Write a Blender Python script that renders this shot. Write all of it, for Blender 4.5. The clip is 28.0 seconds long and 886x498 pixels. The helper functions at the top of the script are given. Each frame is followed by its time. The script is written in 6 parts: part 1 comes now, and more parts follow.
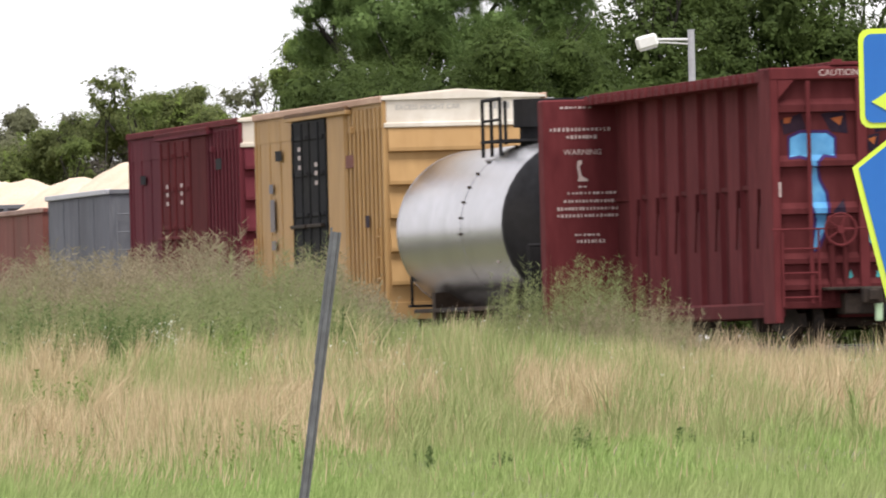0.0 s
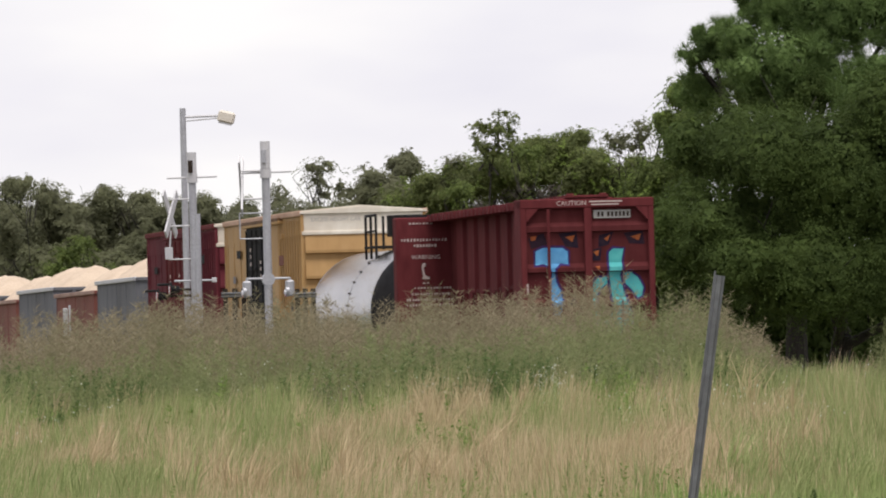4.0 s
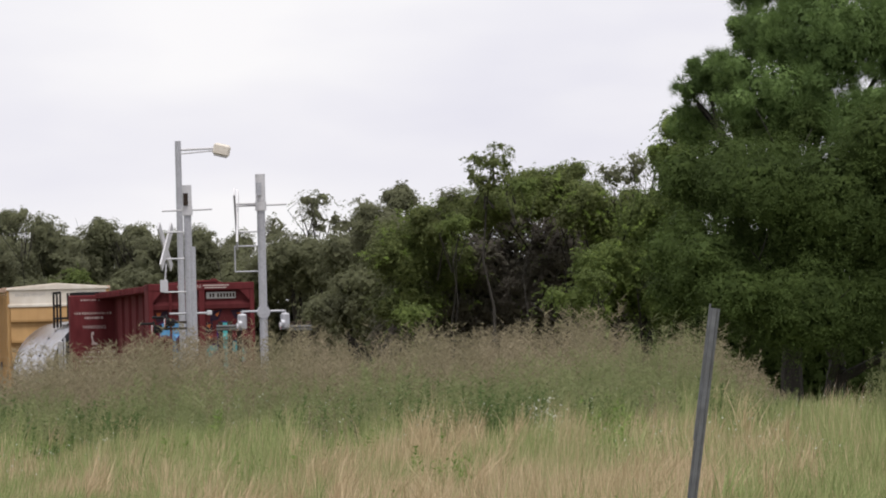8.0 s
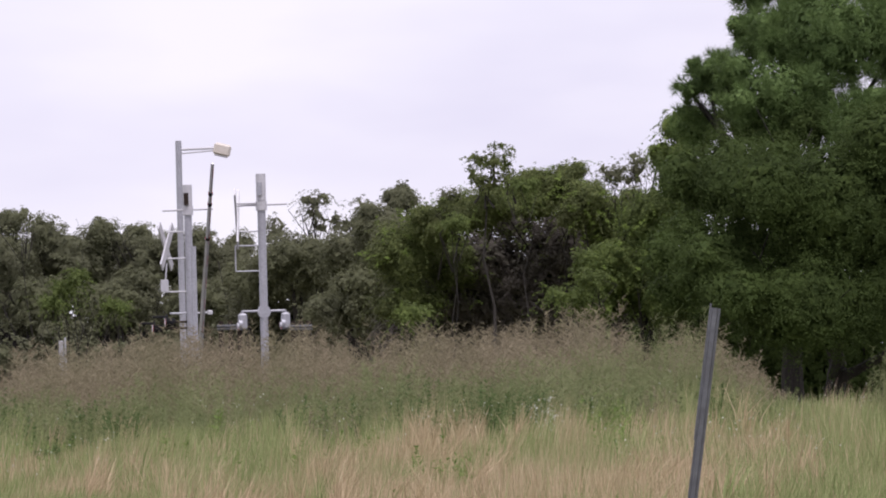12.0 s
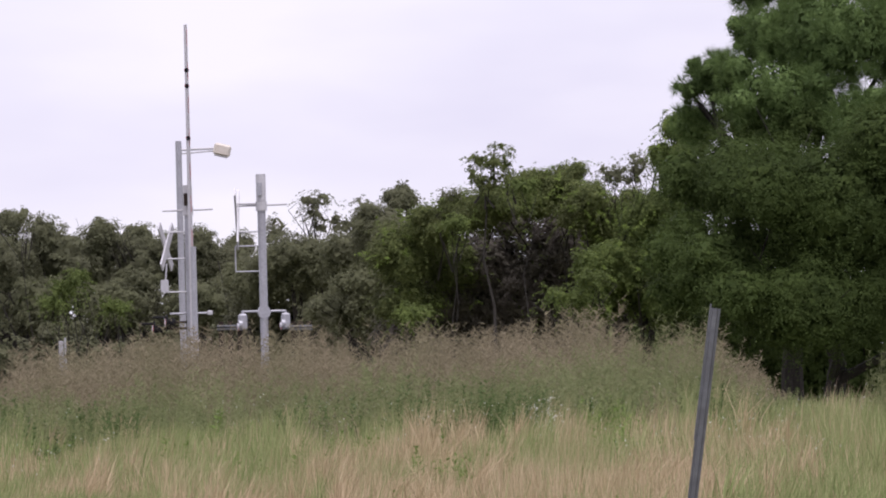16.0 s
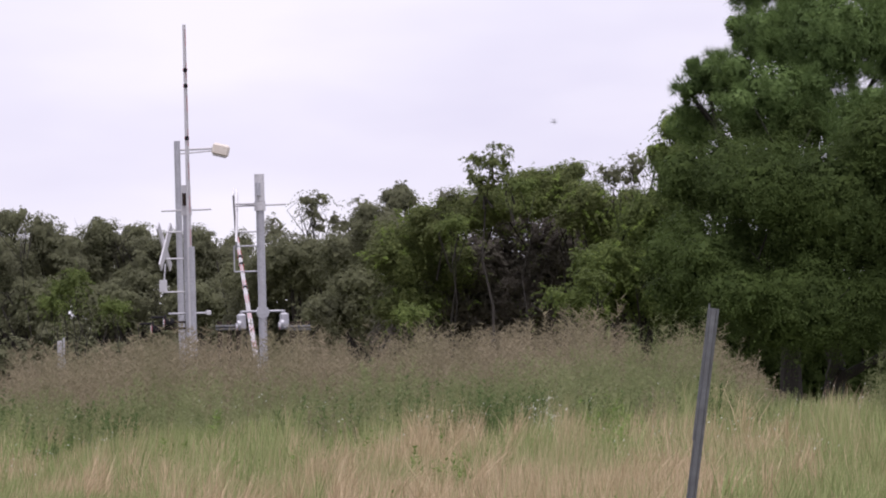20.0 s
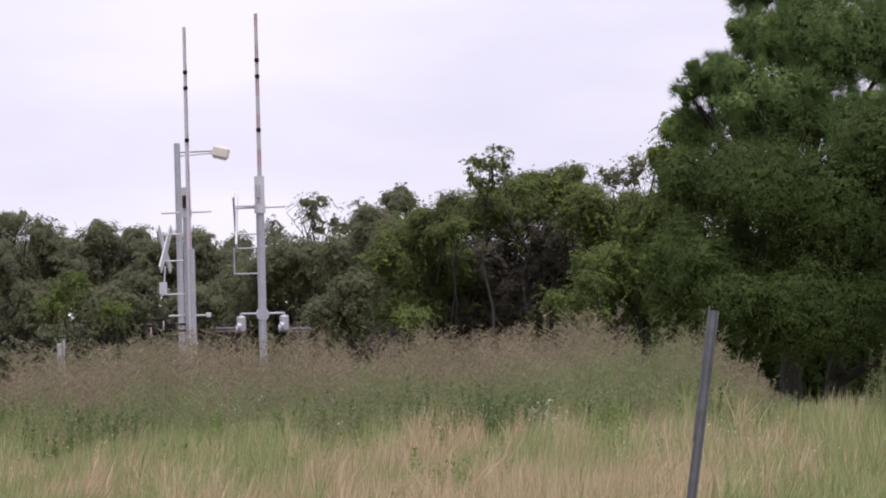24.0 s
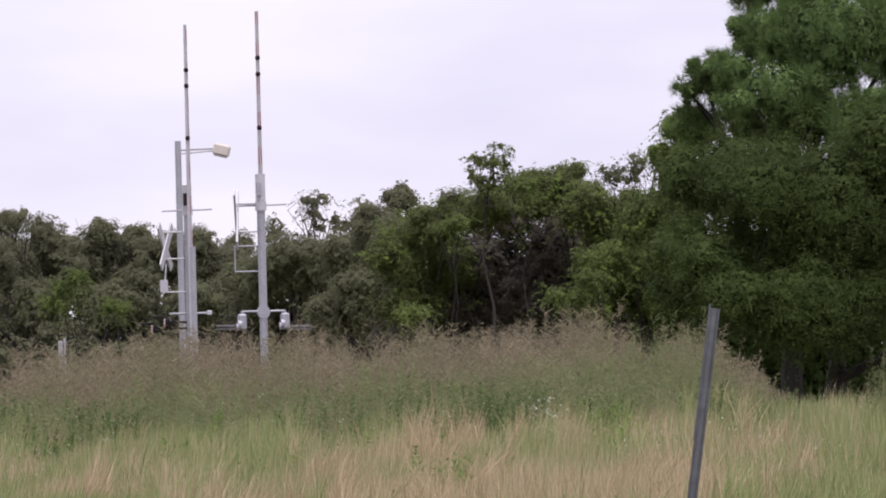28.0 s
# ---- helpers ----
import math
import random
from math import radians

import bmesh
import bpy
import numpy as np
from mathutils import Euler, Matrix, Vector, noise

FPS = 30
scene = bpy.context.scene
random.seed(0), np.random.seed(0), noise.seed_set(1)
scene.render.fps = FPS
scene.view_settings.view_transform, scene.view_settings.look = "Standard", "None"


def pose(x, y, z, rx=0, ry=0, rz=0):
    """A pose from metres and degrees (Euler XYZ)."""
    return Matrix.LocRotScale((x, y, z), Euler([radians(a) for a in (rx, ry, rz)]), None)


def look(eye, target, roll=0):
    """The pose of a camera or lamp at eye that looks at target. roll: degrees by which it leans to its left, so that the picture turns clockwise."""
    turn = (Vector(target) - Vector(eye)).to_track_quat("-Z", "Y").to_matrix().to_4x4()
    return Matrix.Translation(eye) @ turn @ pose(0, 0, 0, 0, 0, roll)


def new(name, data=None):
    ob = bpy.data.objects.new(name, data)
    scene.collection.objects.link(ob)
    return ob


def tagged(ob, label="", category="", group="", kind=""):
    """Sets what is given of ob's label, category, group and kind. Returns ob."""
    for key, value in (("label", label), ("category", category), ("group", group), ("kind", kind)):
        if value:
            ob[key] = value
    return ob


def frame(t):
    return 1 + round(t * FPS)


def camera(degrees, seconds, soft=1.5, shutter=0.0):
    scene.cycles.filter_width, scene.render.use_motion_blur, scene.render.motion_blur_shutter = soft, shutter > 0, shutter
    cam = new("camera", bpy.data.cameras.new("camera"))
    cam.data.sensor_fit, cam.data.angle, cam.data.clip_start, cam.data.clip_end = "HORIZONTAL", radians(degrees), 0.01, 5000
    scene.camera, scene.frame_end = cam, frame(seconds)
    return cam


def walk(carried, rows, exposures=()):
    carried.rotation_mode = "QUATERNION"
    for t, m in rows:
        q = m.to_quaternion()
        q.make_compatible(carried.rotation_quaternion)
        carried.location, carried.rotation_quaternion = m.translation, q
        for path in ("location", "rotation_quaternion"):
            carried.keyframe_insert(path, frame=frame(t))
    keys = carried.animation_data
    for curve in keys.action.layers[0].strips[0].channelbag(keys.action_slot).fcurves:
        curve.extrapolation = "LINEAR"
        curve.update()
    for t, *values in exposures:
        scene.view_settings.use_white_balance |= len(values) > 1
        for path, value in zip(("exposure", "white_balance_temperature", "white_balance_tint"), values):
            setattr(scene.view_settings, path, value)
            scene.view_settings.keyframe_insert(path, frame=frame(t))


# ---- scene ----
# The camera stands on one spot by a field and turns after a freight train.
# x to the right, y away from the camera, z up; the rails lie at z = RAIL.
EYE = Vector((0.0, 0.0, 1.6))
RAIL = 1.446
TRACK = 7.752                 # degrees that the track bears to the left of y
SPEED = 18.945                # metres a second
ROLL = -1.49
cam = camera(4.1266, 28.0, soft=1.9, shutter=0.25)
PATH = [  # seconds, degrees to the right, degrees up
    (0, 1.7787, 0.4619), (0.1, 1.8048, 0.4534), (0.2, 1.7992, 0.4377), (0.3, 1.7409, 0.4234), (0.4, 1.6776, 0.4172),
    (0.5, 1.6380, 0.4129), (0.6, 1.6197, 0.4187), (0.7, 1.5621, 0.4307), (0.8, 1.4442, 0.4496), (0.9, 1.3918, 0.4615),
    (1, 1.3369, 0.4734), (1.1, 1.1688, 0.4883), (1.2, 0.9850, 0.5089), (1.3, 0.8142, 0.5213), (1.4, 0.5777, 0.5432),
    (1.5, 0.3677, 0.5671), (1.6, 0.2865, 0.5850), (1.7, 0.2159, 0.6053), (1.8, 0.1874, 0.6245), (1.9, 0.1720, 0.6380),
    (2, 0.1617, 0.6488), (2.15, 0.2120, 0.6581), (2.3, 0.2622, 0.6647), (2.5, 0.2755, 0.6670), (2.7, 0.1596, 0.6700),
    (2.85, 0.0359, 0.6732), (3, -0.0667, 0.6759), (3.25, -0.0930, 0.6792), (3.5, -0.0823, 0.6842), (4, -0.0026, 0.7111),
    (4.5, 0.0306, 0.7708), (5.2, 0.0399, 0.8258), (5.9, 0.0355, 0.8602), (6.5, 0.0280, 0.8735), (7, 0.0279, 0.8709),
    (7.5, 0.0265, 0.8657), (8, 0.0238, 0.8631), (8.5, 0.0223, 0.8592), (9, 0.0223, 0.8592), (10, 0.0224, 0.8618),
    (12.5, 0.0211, 0.8619), (14.5, 0.0211, 0.8632), (19, 0.0238, 0.8631), (20, 0.0277, 0.8630), (21.5, 0.0303, 0.8603),
    (22.5, 0.0251, 0.8631), (23.5, 0.0173, 0.8672), (24, 0.0280, 0.8735), (24.5, 0.0051, 0.8557), (25, 0.0174, 0.8712),
    (25.5, 0.0185, 0.8632), (26, 0.0225, 0.8658), (26.5, 0.0225, 0.8645), (27, 0.0212, 0.8658), (27.5, 0.0174, 0.8712),
    (28, 0.0238, 0.8631)]


def aim(right, up):
    d = Vector((math.tan(radians(right)), 1.0, math.tan(radians(up))))
    return look(EYE, EYE + d * 100, ROLL)


walk(cam, [(t, aim(a, b)) for t, a, b in PATH],
     exposures=[(0.0, 0.64, 6560, 10), (0.9, 0.70, 6560, 10), (1.6, 0.25, 6600, 10), (2.2, 0.13, 6650, 10), (4.0, 0.07, 6600, 10), (6.5, 0.02, 6500, 10), (8.5, 0.0, 6450, 11), (12.5, 0.0, 6150, 22), (28.0, 0.0, 6150, 22)])

# ---------------------------------------------------------------- world and light
world = bpy.data.worlds.new("overcast")
scene.world = world
world.use_nodes = True
wn, wl = world.node_tree.nodes, world.node_tree.links
wn.clear()
SUN_UP, SUN_TURN = 68.0, 165.0
sky = wn.new("ShaderNodeTexSky")
sky.sky_type, sky.sun_disc = 'NISHITA', False
sky.sun_elevation, sky.sun_rotation = radians(SUN_UP), radians(SUN_TURN)
bg_sky, bg_cloud, mixer, w_out = (wn.new(k) for k in ("ShaderNodeBackground", "ShaderNodeBackground", "ShaderNodeMixShader", "ShaderNodeOutputWorld"))
bg_sky.inputs[1].default_value = 0.1
w_co, w_map, w_noise, w_ramp = (wn.new(k) for k in ("ShaderNodeTexCoord", "ShaderNodeMapping", "ShaderNodeTexNoise", "ShaderNodeValToRGB"))
w_map.inputs["Scale"].default_value = (14, 14, 46)
w_noise.inputs["Scale"].default_value, w_noise.inputs["Detail"].default_value = 1.3, 4
w_ramp.color_ramp.elements[0].position, w_ramp.color_ramp.elements[0].color = 0.35, (0.82, 0.81, 0.90, 1)
w_ramp.color_ramp.elements[1].position, w_ramp.color_ramp.elements[1].color = 0.62, (1.0, 0.985, 1.0, 1)
wl.new(w_co.outputs["Generated"], w_map.inputs[0])
wl.new(w_map.outputs[0], w_noise.inputs[0])
wl.new(w_noise.outputs[0], w_ramp.inputs[0])
wl.new(w_ramp.outputs[0], bg_cloud.inputs[0])
wl.new(sky.outputs[0], bg_sky.inputs[0])
bg_cloud.inputs[1].default_value = 1.0
mixer.inputs[0].default_value = 0.93
wl.new(bg_sky.outputs[0], mixer.inputs[1])
wl.new(bg_cloud.outputs[0], mixer.inputs[2])
wl.new(mixer.outputs[0], w_out.inputs[0])

sun = new("sun", bpy.data.lights.new("sun", 'SUN'))
sun.data.energy, sun.data.angle, sun.data.color = 2.6, radians(30), (1, 0.97, 0.92)
az = radians(SUN_TURN)
sun_from = Vector((math.sin(az) * math.cos(radians(SUN_UP)), math.cos(az) * math.cos(radians(SUN_UP)), math.sin(radians(SUN_UP))))
sun.matrix_world = look(sun_from * 300, (0, 0, 0))


# ---------------------------------------------------------------- materials
def mat(name, a, b, rough=0.6, metal=0.0, fine=9.0, coarse=0.6, grime=None, bump=0.15, stretch=(1, 1, 1), island=False, leaf=0.0, spread=(0.3, 0.7), sheen=0.5):
    """Two mixed colours at a fine scale, a coarse stain over them, a light relief."""
    m = bpy.data.materials.new(name)
    m.use_nodes = True
    n, l = m.node_tree.nodes, m.node_tree.links
    bsdf = n["Principled BSDF"]
    co, mp = n.new("ShaderNodeTexCoord"), n.new("ShaderNodeMapping")
    mp.inputs["Scale"].default_value = stretch
    l.new(co.outputs["Object"], mp.inputs[0])
    n1 = n.new("ShaderNodeTexNoise")
    n1.inputs["Scale"].default_value, n1.inputs["Detail"].default_value = fine, 6
    l.new(mp.outputs[0], n1.inputs[0])
    ramp = n.new("ShaderNodeValToRGB")
    e = ramp.color_ramp.elements
    e[0].position, e[1].position = spread
    e[0].color, e[1].color = (*a, 1), (*b, 1)
    if island:
        geo = n.new("ShaderNodeNewGeometry")
        l.new(geo.outputs["Random Per Island"], ramp.inputs[0])
    else:
        l.new(n1.outputs[0], ramp.inputs[0])
    colour = ramp.outputs[0]
    n2 = n.new("ShaderNodeTexNoise")
    n2.inputs["Scale"].default_value, n2.inputs["Detail"].default_value = coarse, 5
    l.new(mp.outputs[0], n2.inputs[0])
    r2 = n.new("ShaderNodeValToRGB")
    r2.color_ramp.elements[0].position, r2.color_ramp.elements[1].position = 0.42, 0.72
    l.new(n2.outputs[0], r2.inputs[0])
    mx = n.new("ShaderNodeMix")
    mx.data_type = 'RGBA'
    amount = n.new("ShaderNodeMath")
    amount.operation = 'MULTIPLY'
    amount.inputs[1].default_value = 0.55
    l.new(r2.outputs[0], amount.inputs[0])
    l.new(amount.outputs[0], mx.inputs[0])
    l.new(colour, mx.inputs[6])
    g = grime or tuple(0.6 * (p + q) / 2 for p, q in zip(a, b))
    mx.inputs[7].default_value = (*g, 1)
    l.new(mx.outputs[2], bsdf.inputs["Base Color"])
    bsdf.inputs["Specular IOR Level"].default_value = sheen
    bsdf.inputs["Roughness"].default_value, bsdf.inputs["Metallic"].default_value = rough, metal
    if bump:
        bp = n.new("ShaderNodeBump")
        bp.inputs["Strength"].default_value, bp.inputs["Distance"].default_value = bump, 0.02
        l.new(n1.outputs[0], bp.inputs["Height"])
        l.new(bp.outputs[0], bsdf.inputs["Normal"])
    if leaf:
        tr, ms = n.new("ShaderNodeBsdfTranslucent"), n.new("ShaderNodeMixShader")
        l.new(mx.outputs[2], tr.inputs[0])
        ms.inputs[0].default_value = leaf
        l.new(bsdf.outputs[0], ms.inputs[1])
        l.new(tr.outputs[0], ms.inputs[2])
        l.new(ms.outputs[0], n["Material Output"].inputs[0])
        bsdf.inputs["Specular IOR Level"].default_value = 0.08
    return m


M = dict(
    soil=mat("soil", (0.06, 0.08, 0.025), (0.13, 0.13, 0.05), 0.95, fine=3, coarse=0.15, grime=(0.16, 0.13, 0.07), bump=0.6),
    oxide=mat("oxide_red_paint", (0.1, 0.0225, 0.0255), (0.14, 0.033, 0.036), 0.75, fine=5, coarse=0.8, grime=(0.085, 0.02, 0.022), stretch=(1, 1, 0.35), sheen=0.03),
    maroon=mat("faded_maroon_paint", (0.1, 0.0215, 0.03), (0.135, 0.031, 0.04), 0.75, fine=4, coarse=0.5, grime=(0.07, 0.02, 0.028), stretch=(1, 1, 0.2), sheen=0.04),
    oxide_dull=mat("dull_red_paint", (0.078, 0.0185, 0.02), (0.106, 0.027, 0.029), 0.8, fine=5, coarse=0.8, grime=(0.055, 0.016, 0.017), stretch=(1, 1, 0.35), sheen=0.03),
    yellow=mat("yellow_paint", (0.36, 0.215, 0.092), (0.43, 0.265, 0.118), 0.6, fine=4, coarse=0.7, grime=(0.28, 0.17, 0.085), stretch=(1, 1, 0.3), sheen=0.12),
    cream=mat("weathered_white_paint", (0.62, 0.56, 0.48), (0.72, 0.67, 0.60), 0.65, fine=4, coarse=0.9, grime=(0.46, 0.38, 0.30), stretch=(1, 0.3, 1)),
    roof_tan=mat("weathered_roof_edge", (0.42, 0.27, 0.2), (0.54, 0.37, 0.28), 0.7, fine=6, coarse=1.5, grime=(0.24, 0.12, 0.08), stretch=(1, 0.2, 1), sheen=0.1),
    door_brown=mat("grimy_brown_paint", (0.1, 0.055, 0.03), (0.16, 0.09, 0.05), 0.7, fine=6, grime=(0.06, 0.035, 0.025), sheen=0.1),
    black=mat("black_paint", (0.012, 0.012, 0.014), (0.02, 0.02, 0.023), 0.85, fine=6, grime=(0.03, 0.027, 0.025), sheen=0.12),
    grimy=mat("greasy_steel", (0.02, 0.017, 0.016), (0.045, 0.034, 0.028), 0.8, fine=12, grime=(0.06, 0.035, 0.02), sheen=0.12),
    tank=mat("aluminium_jacket", (0.33, 0.32, 0.335), (0.41, 0.4, 0.415), 0.27, metal=0.92, fine=3, coarse=0.5, grime=(0.21, 0.2, 0.2), bump=0.05),
    grey=mat("grey_car_paint", (0.125, 0.128, 0.145), (0.17, 0.172, 0.19), 0.75, fine=5, grime=(0.085, 0.085, 0.09), stretch=(1, 1, 0.35), sheen=0.08),
    brown_rail=mat("faded_brown_rail", (0.3, 0.2, 0.17), (0.38, 0.26, 0.22), 0.75, fine=5, grime=(0.2, 0.12, 0.1), sheen=0.1),
    brown=mat("brown_car_paint", (0.17, 0.06, 0.05), (0.22, 0.085, 0.07), 0.75, fine=5, grime=(0.12, 0.06, 0.045), stretch=(1, 1, 0.35), sheen=0.12),
    sand=mat("pale_aggregate", (0.5, 0.385, 0.285), (0.62, 0.5, 0.39), 0.95, fine=18, coarse=1.2, grime=(0.42, 0.32, 0.235), bump=0.5),
    galv=mat("galvanised_steel", (0.36, 0.36, 0.39), (0.46, 0.46, 0.49), 0.45, metal=0.35, fine=20, coarse=1.5, grime=(0.3, 0.29, 0.31), bump=0.05),
    alum=mat("white_aluminium", (0.52, 0.51, 0.53), (0.6, 0.59, 0.61), 0.4, metal=0.1, fine=10, grime=(0.44, 0.42, 0.42), bump=0.03),
    post=mat("weathered_post_steel", (0.11, 0.114, 0.122), (0.165, 0.17, 0.178), 0.6, metal=0.4, fine=14, coarse=2.5, grime=(0.075, 0.072, 0.07)),
    white=mat("white_sign", (0.70, 0.70, 0.68), (0.78, 0.78, 0.76), 0.5, fine=8, grime=(0.55, 0.53, 0.5), bump=0.02),
    lettering=mat("faded_white_lettering", (0.42, 0.33, 0.31), (0.54, 0.46, 0.44), 0.6, fine=12, grime=(0.25, 0.15, 0.15), bump=0.0),
    greyletter=mat("grey_lettering", (0.36, 0.34, 0.33), (0.42, 0.40, 0.38), 0.6, fine=12, bump=0.0),
    plate=mat("grey_number_plate", (0.34, 0.33, 0.32), (0.40, 0.39, 0.38), 0.5, fine=9, bump=0.02),
    red_stripe=mat("red_sheeting", (0.55, 0.03, 0.03), (0.62, 0.05, 0.04), 0.4, fine=8, bump=0.02),
    lens=mat("red_lens", (0.35, 0.01, 0.015), (0.45, 0.02, 0.02), 0.2, fine=30, bump=0.05),
    blue_sign=mat("blue_sheeting", (0.012, 0.125, 0.45), (0.016, 0.15, 0.52), 0.35, fine=4, grime=(0.016, 0.12, 0.4), bump=0.0),
    lime=mat("yellow_green_sheeting", (0.62, 0.80, 0.05), (0.70, 0.86, 0.10), 0.35, fine=4, bump=0.0),
    pale_green=mat("pale_green_plastic", (0.42, 0.60, 0.36), (0.52, 0.68, 0.45), 0.5, fine=6, bump=0.02),
    blue_spray=mat("blue_spray_paint", (0.075, 0.25, 0.5), (0.13, 0.36, 0.6), 0.5, fine=5, coarse=3, grime=(0.08, 0.22, 0.42), bump=0.02, sheen=0.04),
    teal_spray=mat("teal_spray_paint", (0.06, 0.33, 0.34), (0.1, 0.42, 0.42), 0.5, fine=5, coarse=3, grime=(0.06, 0.27, 0.32), bump=0.02, sheen=0.04),
    dark_spray=mat("dark_spray_paint", (0.014, 0.01, 0.022), (0.03, 0.02, 0.03), 0.6, fine=7, grime=(0.04, 0.018, 0.024), bump=0.0, sheen=0.04),
    slate_spray=mat("slate_blue_spray_paint", (0.13, 0.14, 0.19), (0.19, 0.2, 0.26), 0.6, fine=7, grime=(0.24, 0.17, 0.1), bump=0.0, sheen=0.04),
    violet_spray=mat("violet_spray_paint", (0.03, 0.02, 0.085), (0.05, 0.03, 0.13), 0.6, fine=7, grime=(0.05, 0.02, 0.05), bump=0.0, sheen=0.04),
    orange_spray=mat("orange_spray_paint", (0.3, 0.08, 0.03), (0.38, 0.12, 0.04), 0.6, fine=7, grime=(0.12, 0.035, 0.026), bump=0.0, sheen=0.04),
    ballast=mat("ballast", (0.16, 0.15, 0.14), (0.30, 0.28, 0.26), 0.95, fine=30, bump=0.9),
    tie=mat("creosoted_wood", (0.05, 0.04, 0.03), (0.10, 0.08, 0.06), 0.9, fine=10, stretch=(6, 1, 1)),
    rail=mat("rail_steel", (0.10, 0.07, 0.055), (0.16, 0.11, 0.09), 0.5, metal=0.6, fine=12),
    asphalt=mat("asphalt", (0.04, 0.04, 0.042), (0.065, 0.065, 0.066), 0.9, fine=60, coarse=0.4, bump=0.4),
    bark=mat("bark", (0.022, 0.019, 0.016), (0.045, 0.038, 0.032), 0.95, fine=8, bump=0.8, stretch=(3, 3, 0.6)),
    tan_grass=mat("dry_grass", (0.34, 0.265, 0.148), (0.7, 0.555, 0.37), 0.8, island=True, leaf=0.35, fine=3, grime=(0.4, 0.335, 0.18), bump=0, spread=(0, 1), stretch=(1, 0.07, 1), coarse=0.8),
    pink_grass=mat("pinkish_seed_grass", (0.3, 0.22, 0.15), (0.58, 0.42, 0.31), 0.8, island=True, leaf=0.35, fine=3, grime=(0.36, 0.31, 0.17), bump=0, spread=(0, 1), stretch=(1, 0.07, 1), coarse=0.8),
    green_grass=mat("green_grass", (0.14, 0.195, 0.06), (0.42, 0.46, 0.21), 0.7, island=True, leaf=0.38, fine=3, grime=(0.33, 0.325, 0.16), bump=0, spread=(0, 1), stretch=(1, 0.07, 1), coarse=0.8),
    lawn=mat("mown_grass", (0.17, 0.26, 0.07), (0.36, 0.46, 0.17), 0.7, island=True, leaf=0.35, fine=3, grime=(0.34, 0.34, 0.17), bump=0, spread=(0, 1), stretch=(1, 0.07, 1), coarse=0.8),
    weed=mat("feathery_weed", (0.2, 0.173, 0.112), (0.375, 0.315, 0.215), 0.85, island=True, leaf=0.38, fine=3, grime=(0.18, 0.188, 0.095), bump=0, spread=(0, 1), stretch=(1, 0.07, 1), coarse=0.8),
    weed_green=mat("green_seed_grass", (0.165, 0.195, 0.085), (0.31, 0.325, 0.165), 0.85, island=True, leaf=0.35, fine=3, grime=(0.15, 0.185, 0.075), bump=0, spread=(0, 1), stretch=(1, 0.07, 1), coarse=0.8),
    weed_dark=mat("leafy_weed", (0.07, 0.12, 0.04), (0.17, 0.23, 0.085), 0.75, island=True, leaf=0.3, fine=3, bump=0, spread=(0, 1), stretch=(1, 0.07, 1), coarse=0.8),
    herb=mat("fresh_herbs", (0.13, 0.21, 0.05), (0.27, 0.36, 0.11), 0.75, island=True, leaf=0.35, fine=3, bump=0, spread=(0, 1), stretch=(1, 0.07, 1), coarse=0.8),
    petal=mat("white_petals", (0.70, 0.70, 0.62), (0.85, 0.85, 0.78), 0.8, island=True, leaf=0.3, bump=0),
    leaf_big=mat("broad_tree_leaves", (0.062, 0.094, 0.026), (0.09, 0.125, 0.035), 0.6, island=True, leaf=0.42, fine=3, coarse=0.5, grime=(0.042, 0.062, 0.022), bump=0, spread=(0, 1)),
    leaf_pine=mat("pine_needles", (0.095, 0.148, 0.047), (0.16, 0.23, 0.074), 0.6, island=True, leaf=0.32, fine=3, coarse=0.6, grime=(0.074, 0.116, 0.042), bump=0, spread=(0, 1)),
    leaf_vine=mat("vine_leaves", (0.1, 0.128, 0.046), (0.22, 0.255, 0.088), 0.6, island=True, leaf=0.45, fine=3, coarse=0.6, grime=(0.105, 0.105, 0.06), bump=0, spread=(0, 1)),
    # brown-grey vines, their colour lightened to imitate haze over the hollow
    dead_vine=mat("hazed_dead_vines", (0.125, 0.108, 0.095), (0.2, 0.18, 0.15), 0.8, island=True, leaf=0.5, fine=3, coarse=0.6, grime=(0.12, 0.12, 0.085), bump=0, spread=(0, 1)),
    # vine leaves again, with the lit look put into the colour
    leaf_flank=mat("painted_lit_vine_leaves", (0.085, 0.12, 0.036), (0.21, 0.265, 0.078), 0.6, island=True, leaf=0.45, fine=3, coarse=0.7, grime=(0.08, 0.095, 0.04), bump=0, spread=(0, 1)),
    # brighter vine leaf colour that stands in for sun on the shoots
    leaf_lime=mat("painted_sunlit_vine_leaves", (0.14, 0.2, 0.045), (0.23, 0.31, 0.07), 0.6, island=True, leaf=0.4, fine=3, coarse=0.8, grime=(0.11, 0.14, 0.045), bump=0, spread=(0, 1)),
    # distance haze is put into this leaf colour: greyer and lighter
    leaf_far=mat("hazed_oak_leaves", (0.15, 0.16, 0.092), (0.24, 0.25, 0.14), 0.6, island=True, leaf=0.55, fine=3, coarse=0.45, grime=(0.15, 0.145, 0.11), bump=0, spread=(0, 1)),
    glass=mat("dark_glass", (0.015, 0.018, 0.02), (0.025, 0.028, 0.03), 0.08, fine=3, bump=0.0),
    feather=mat("dark_feathers", (0.02, 0.02, 0.025), (0.05, 0.045, 0.045), 0.7, fine=30, bump=0.1),
)


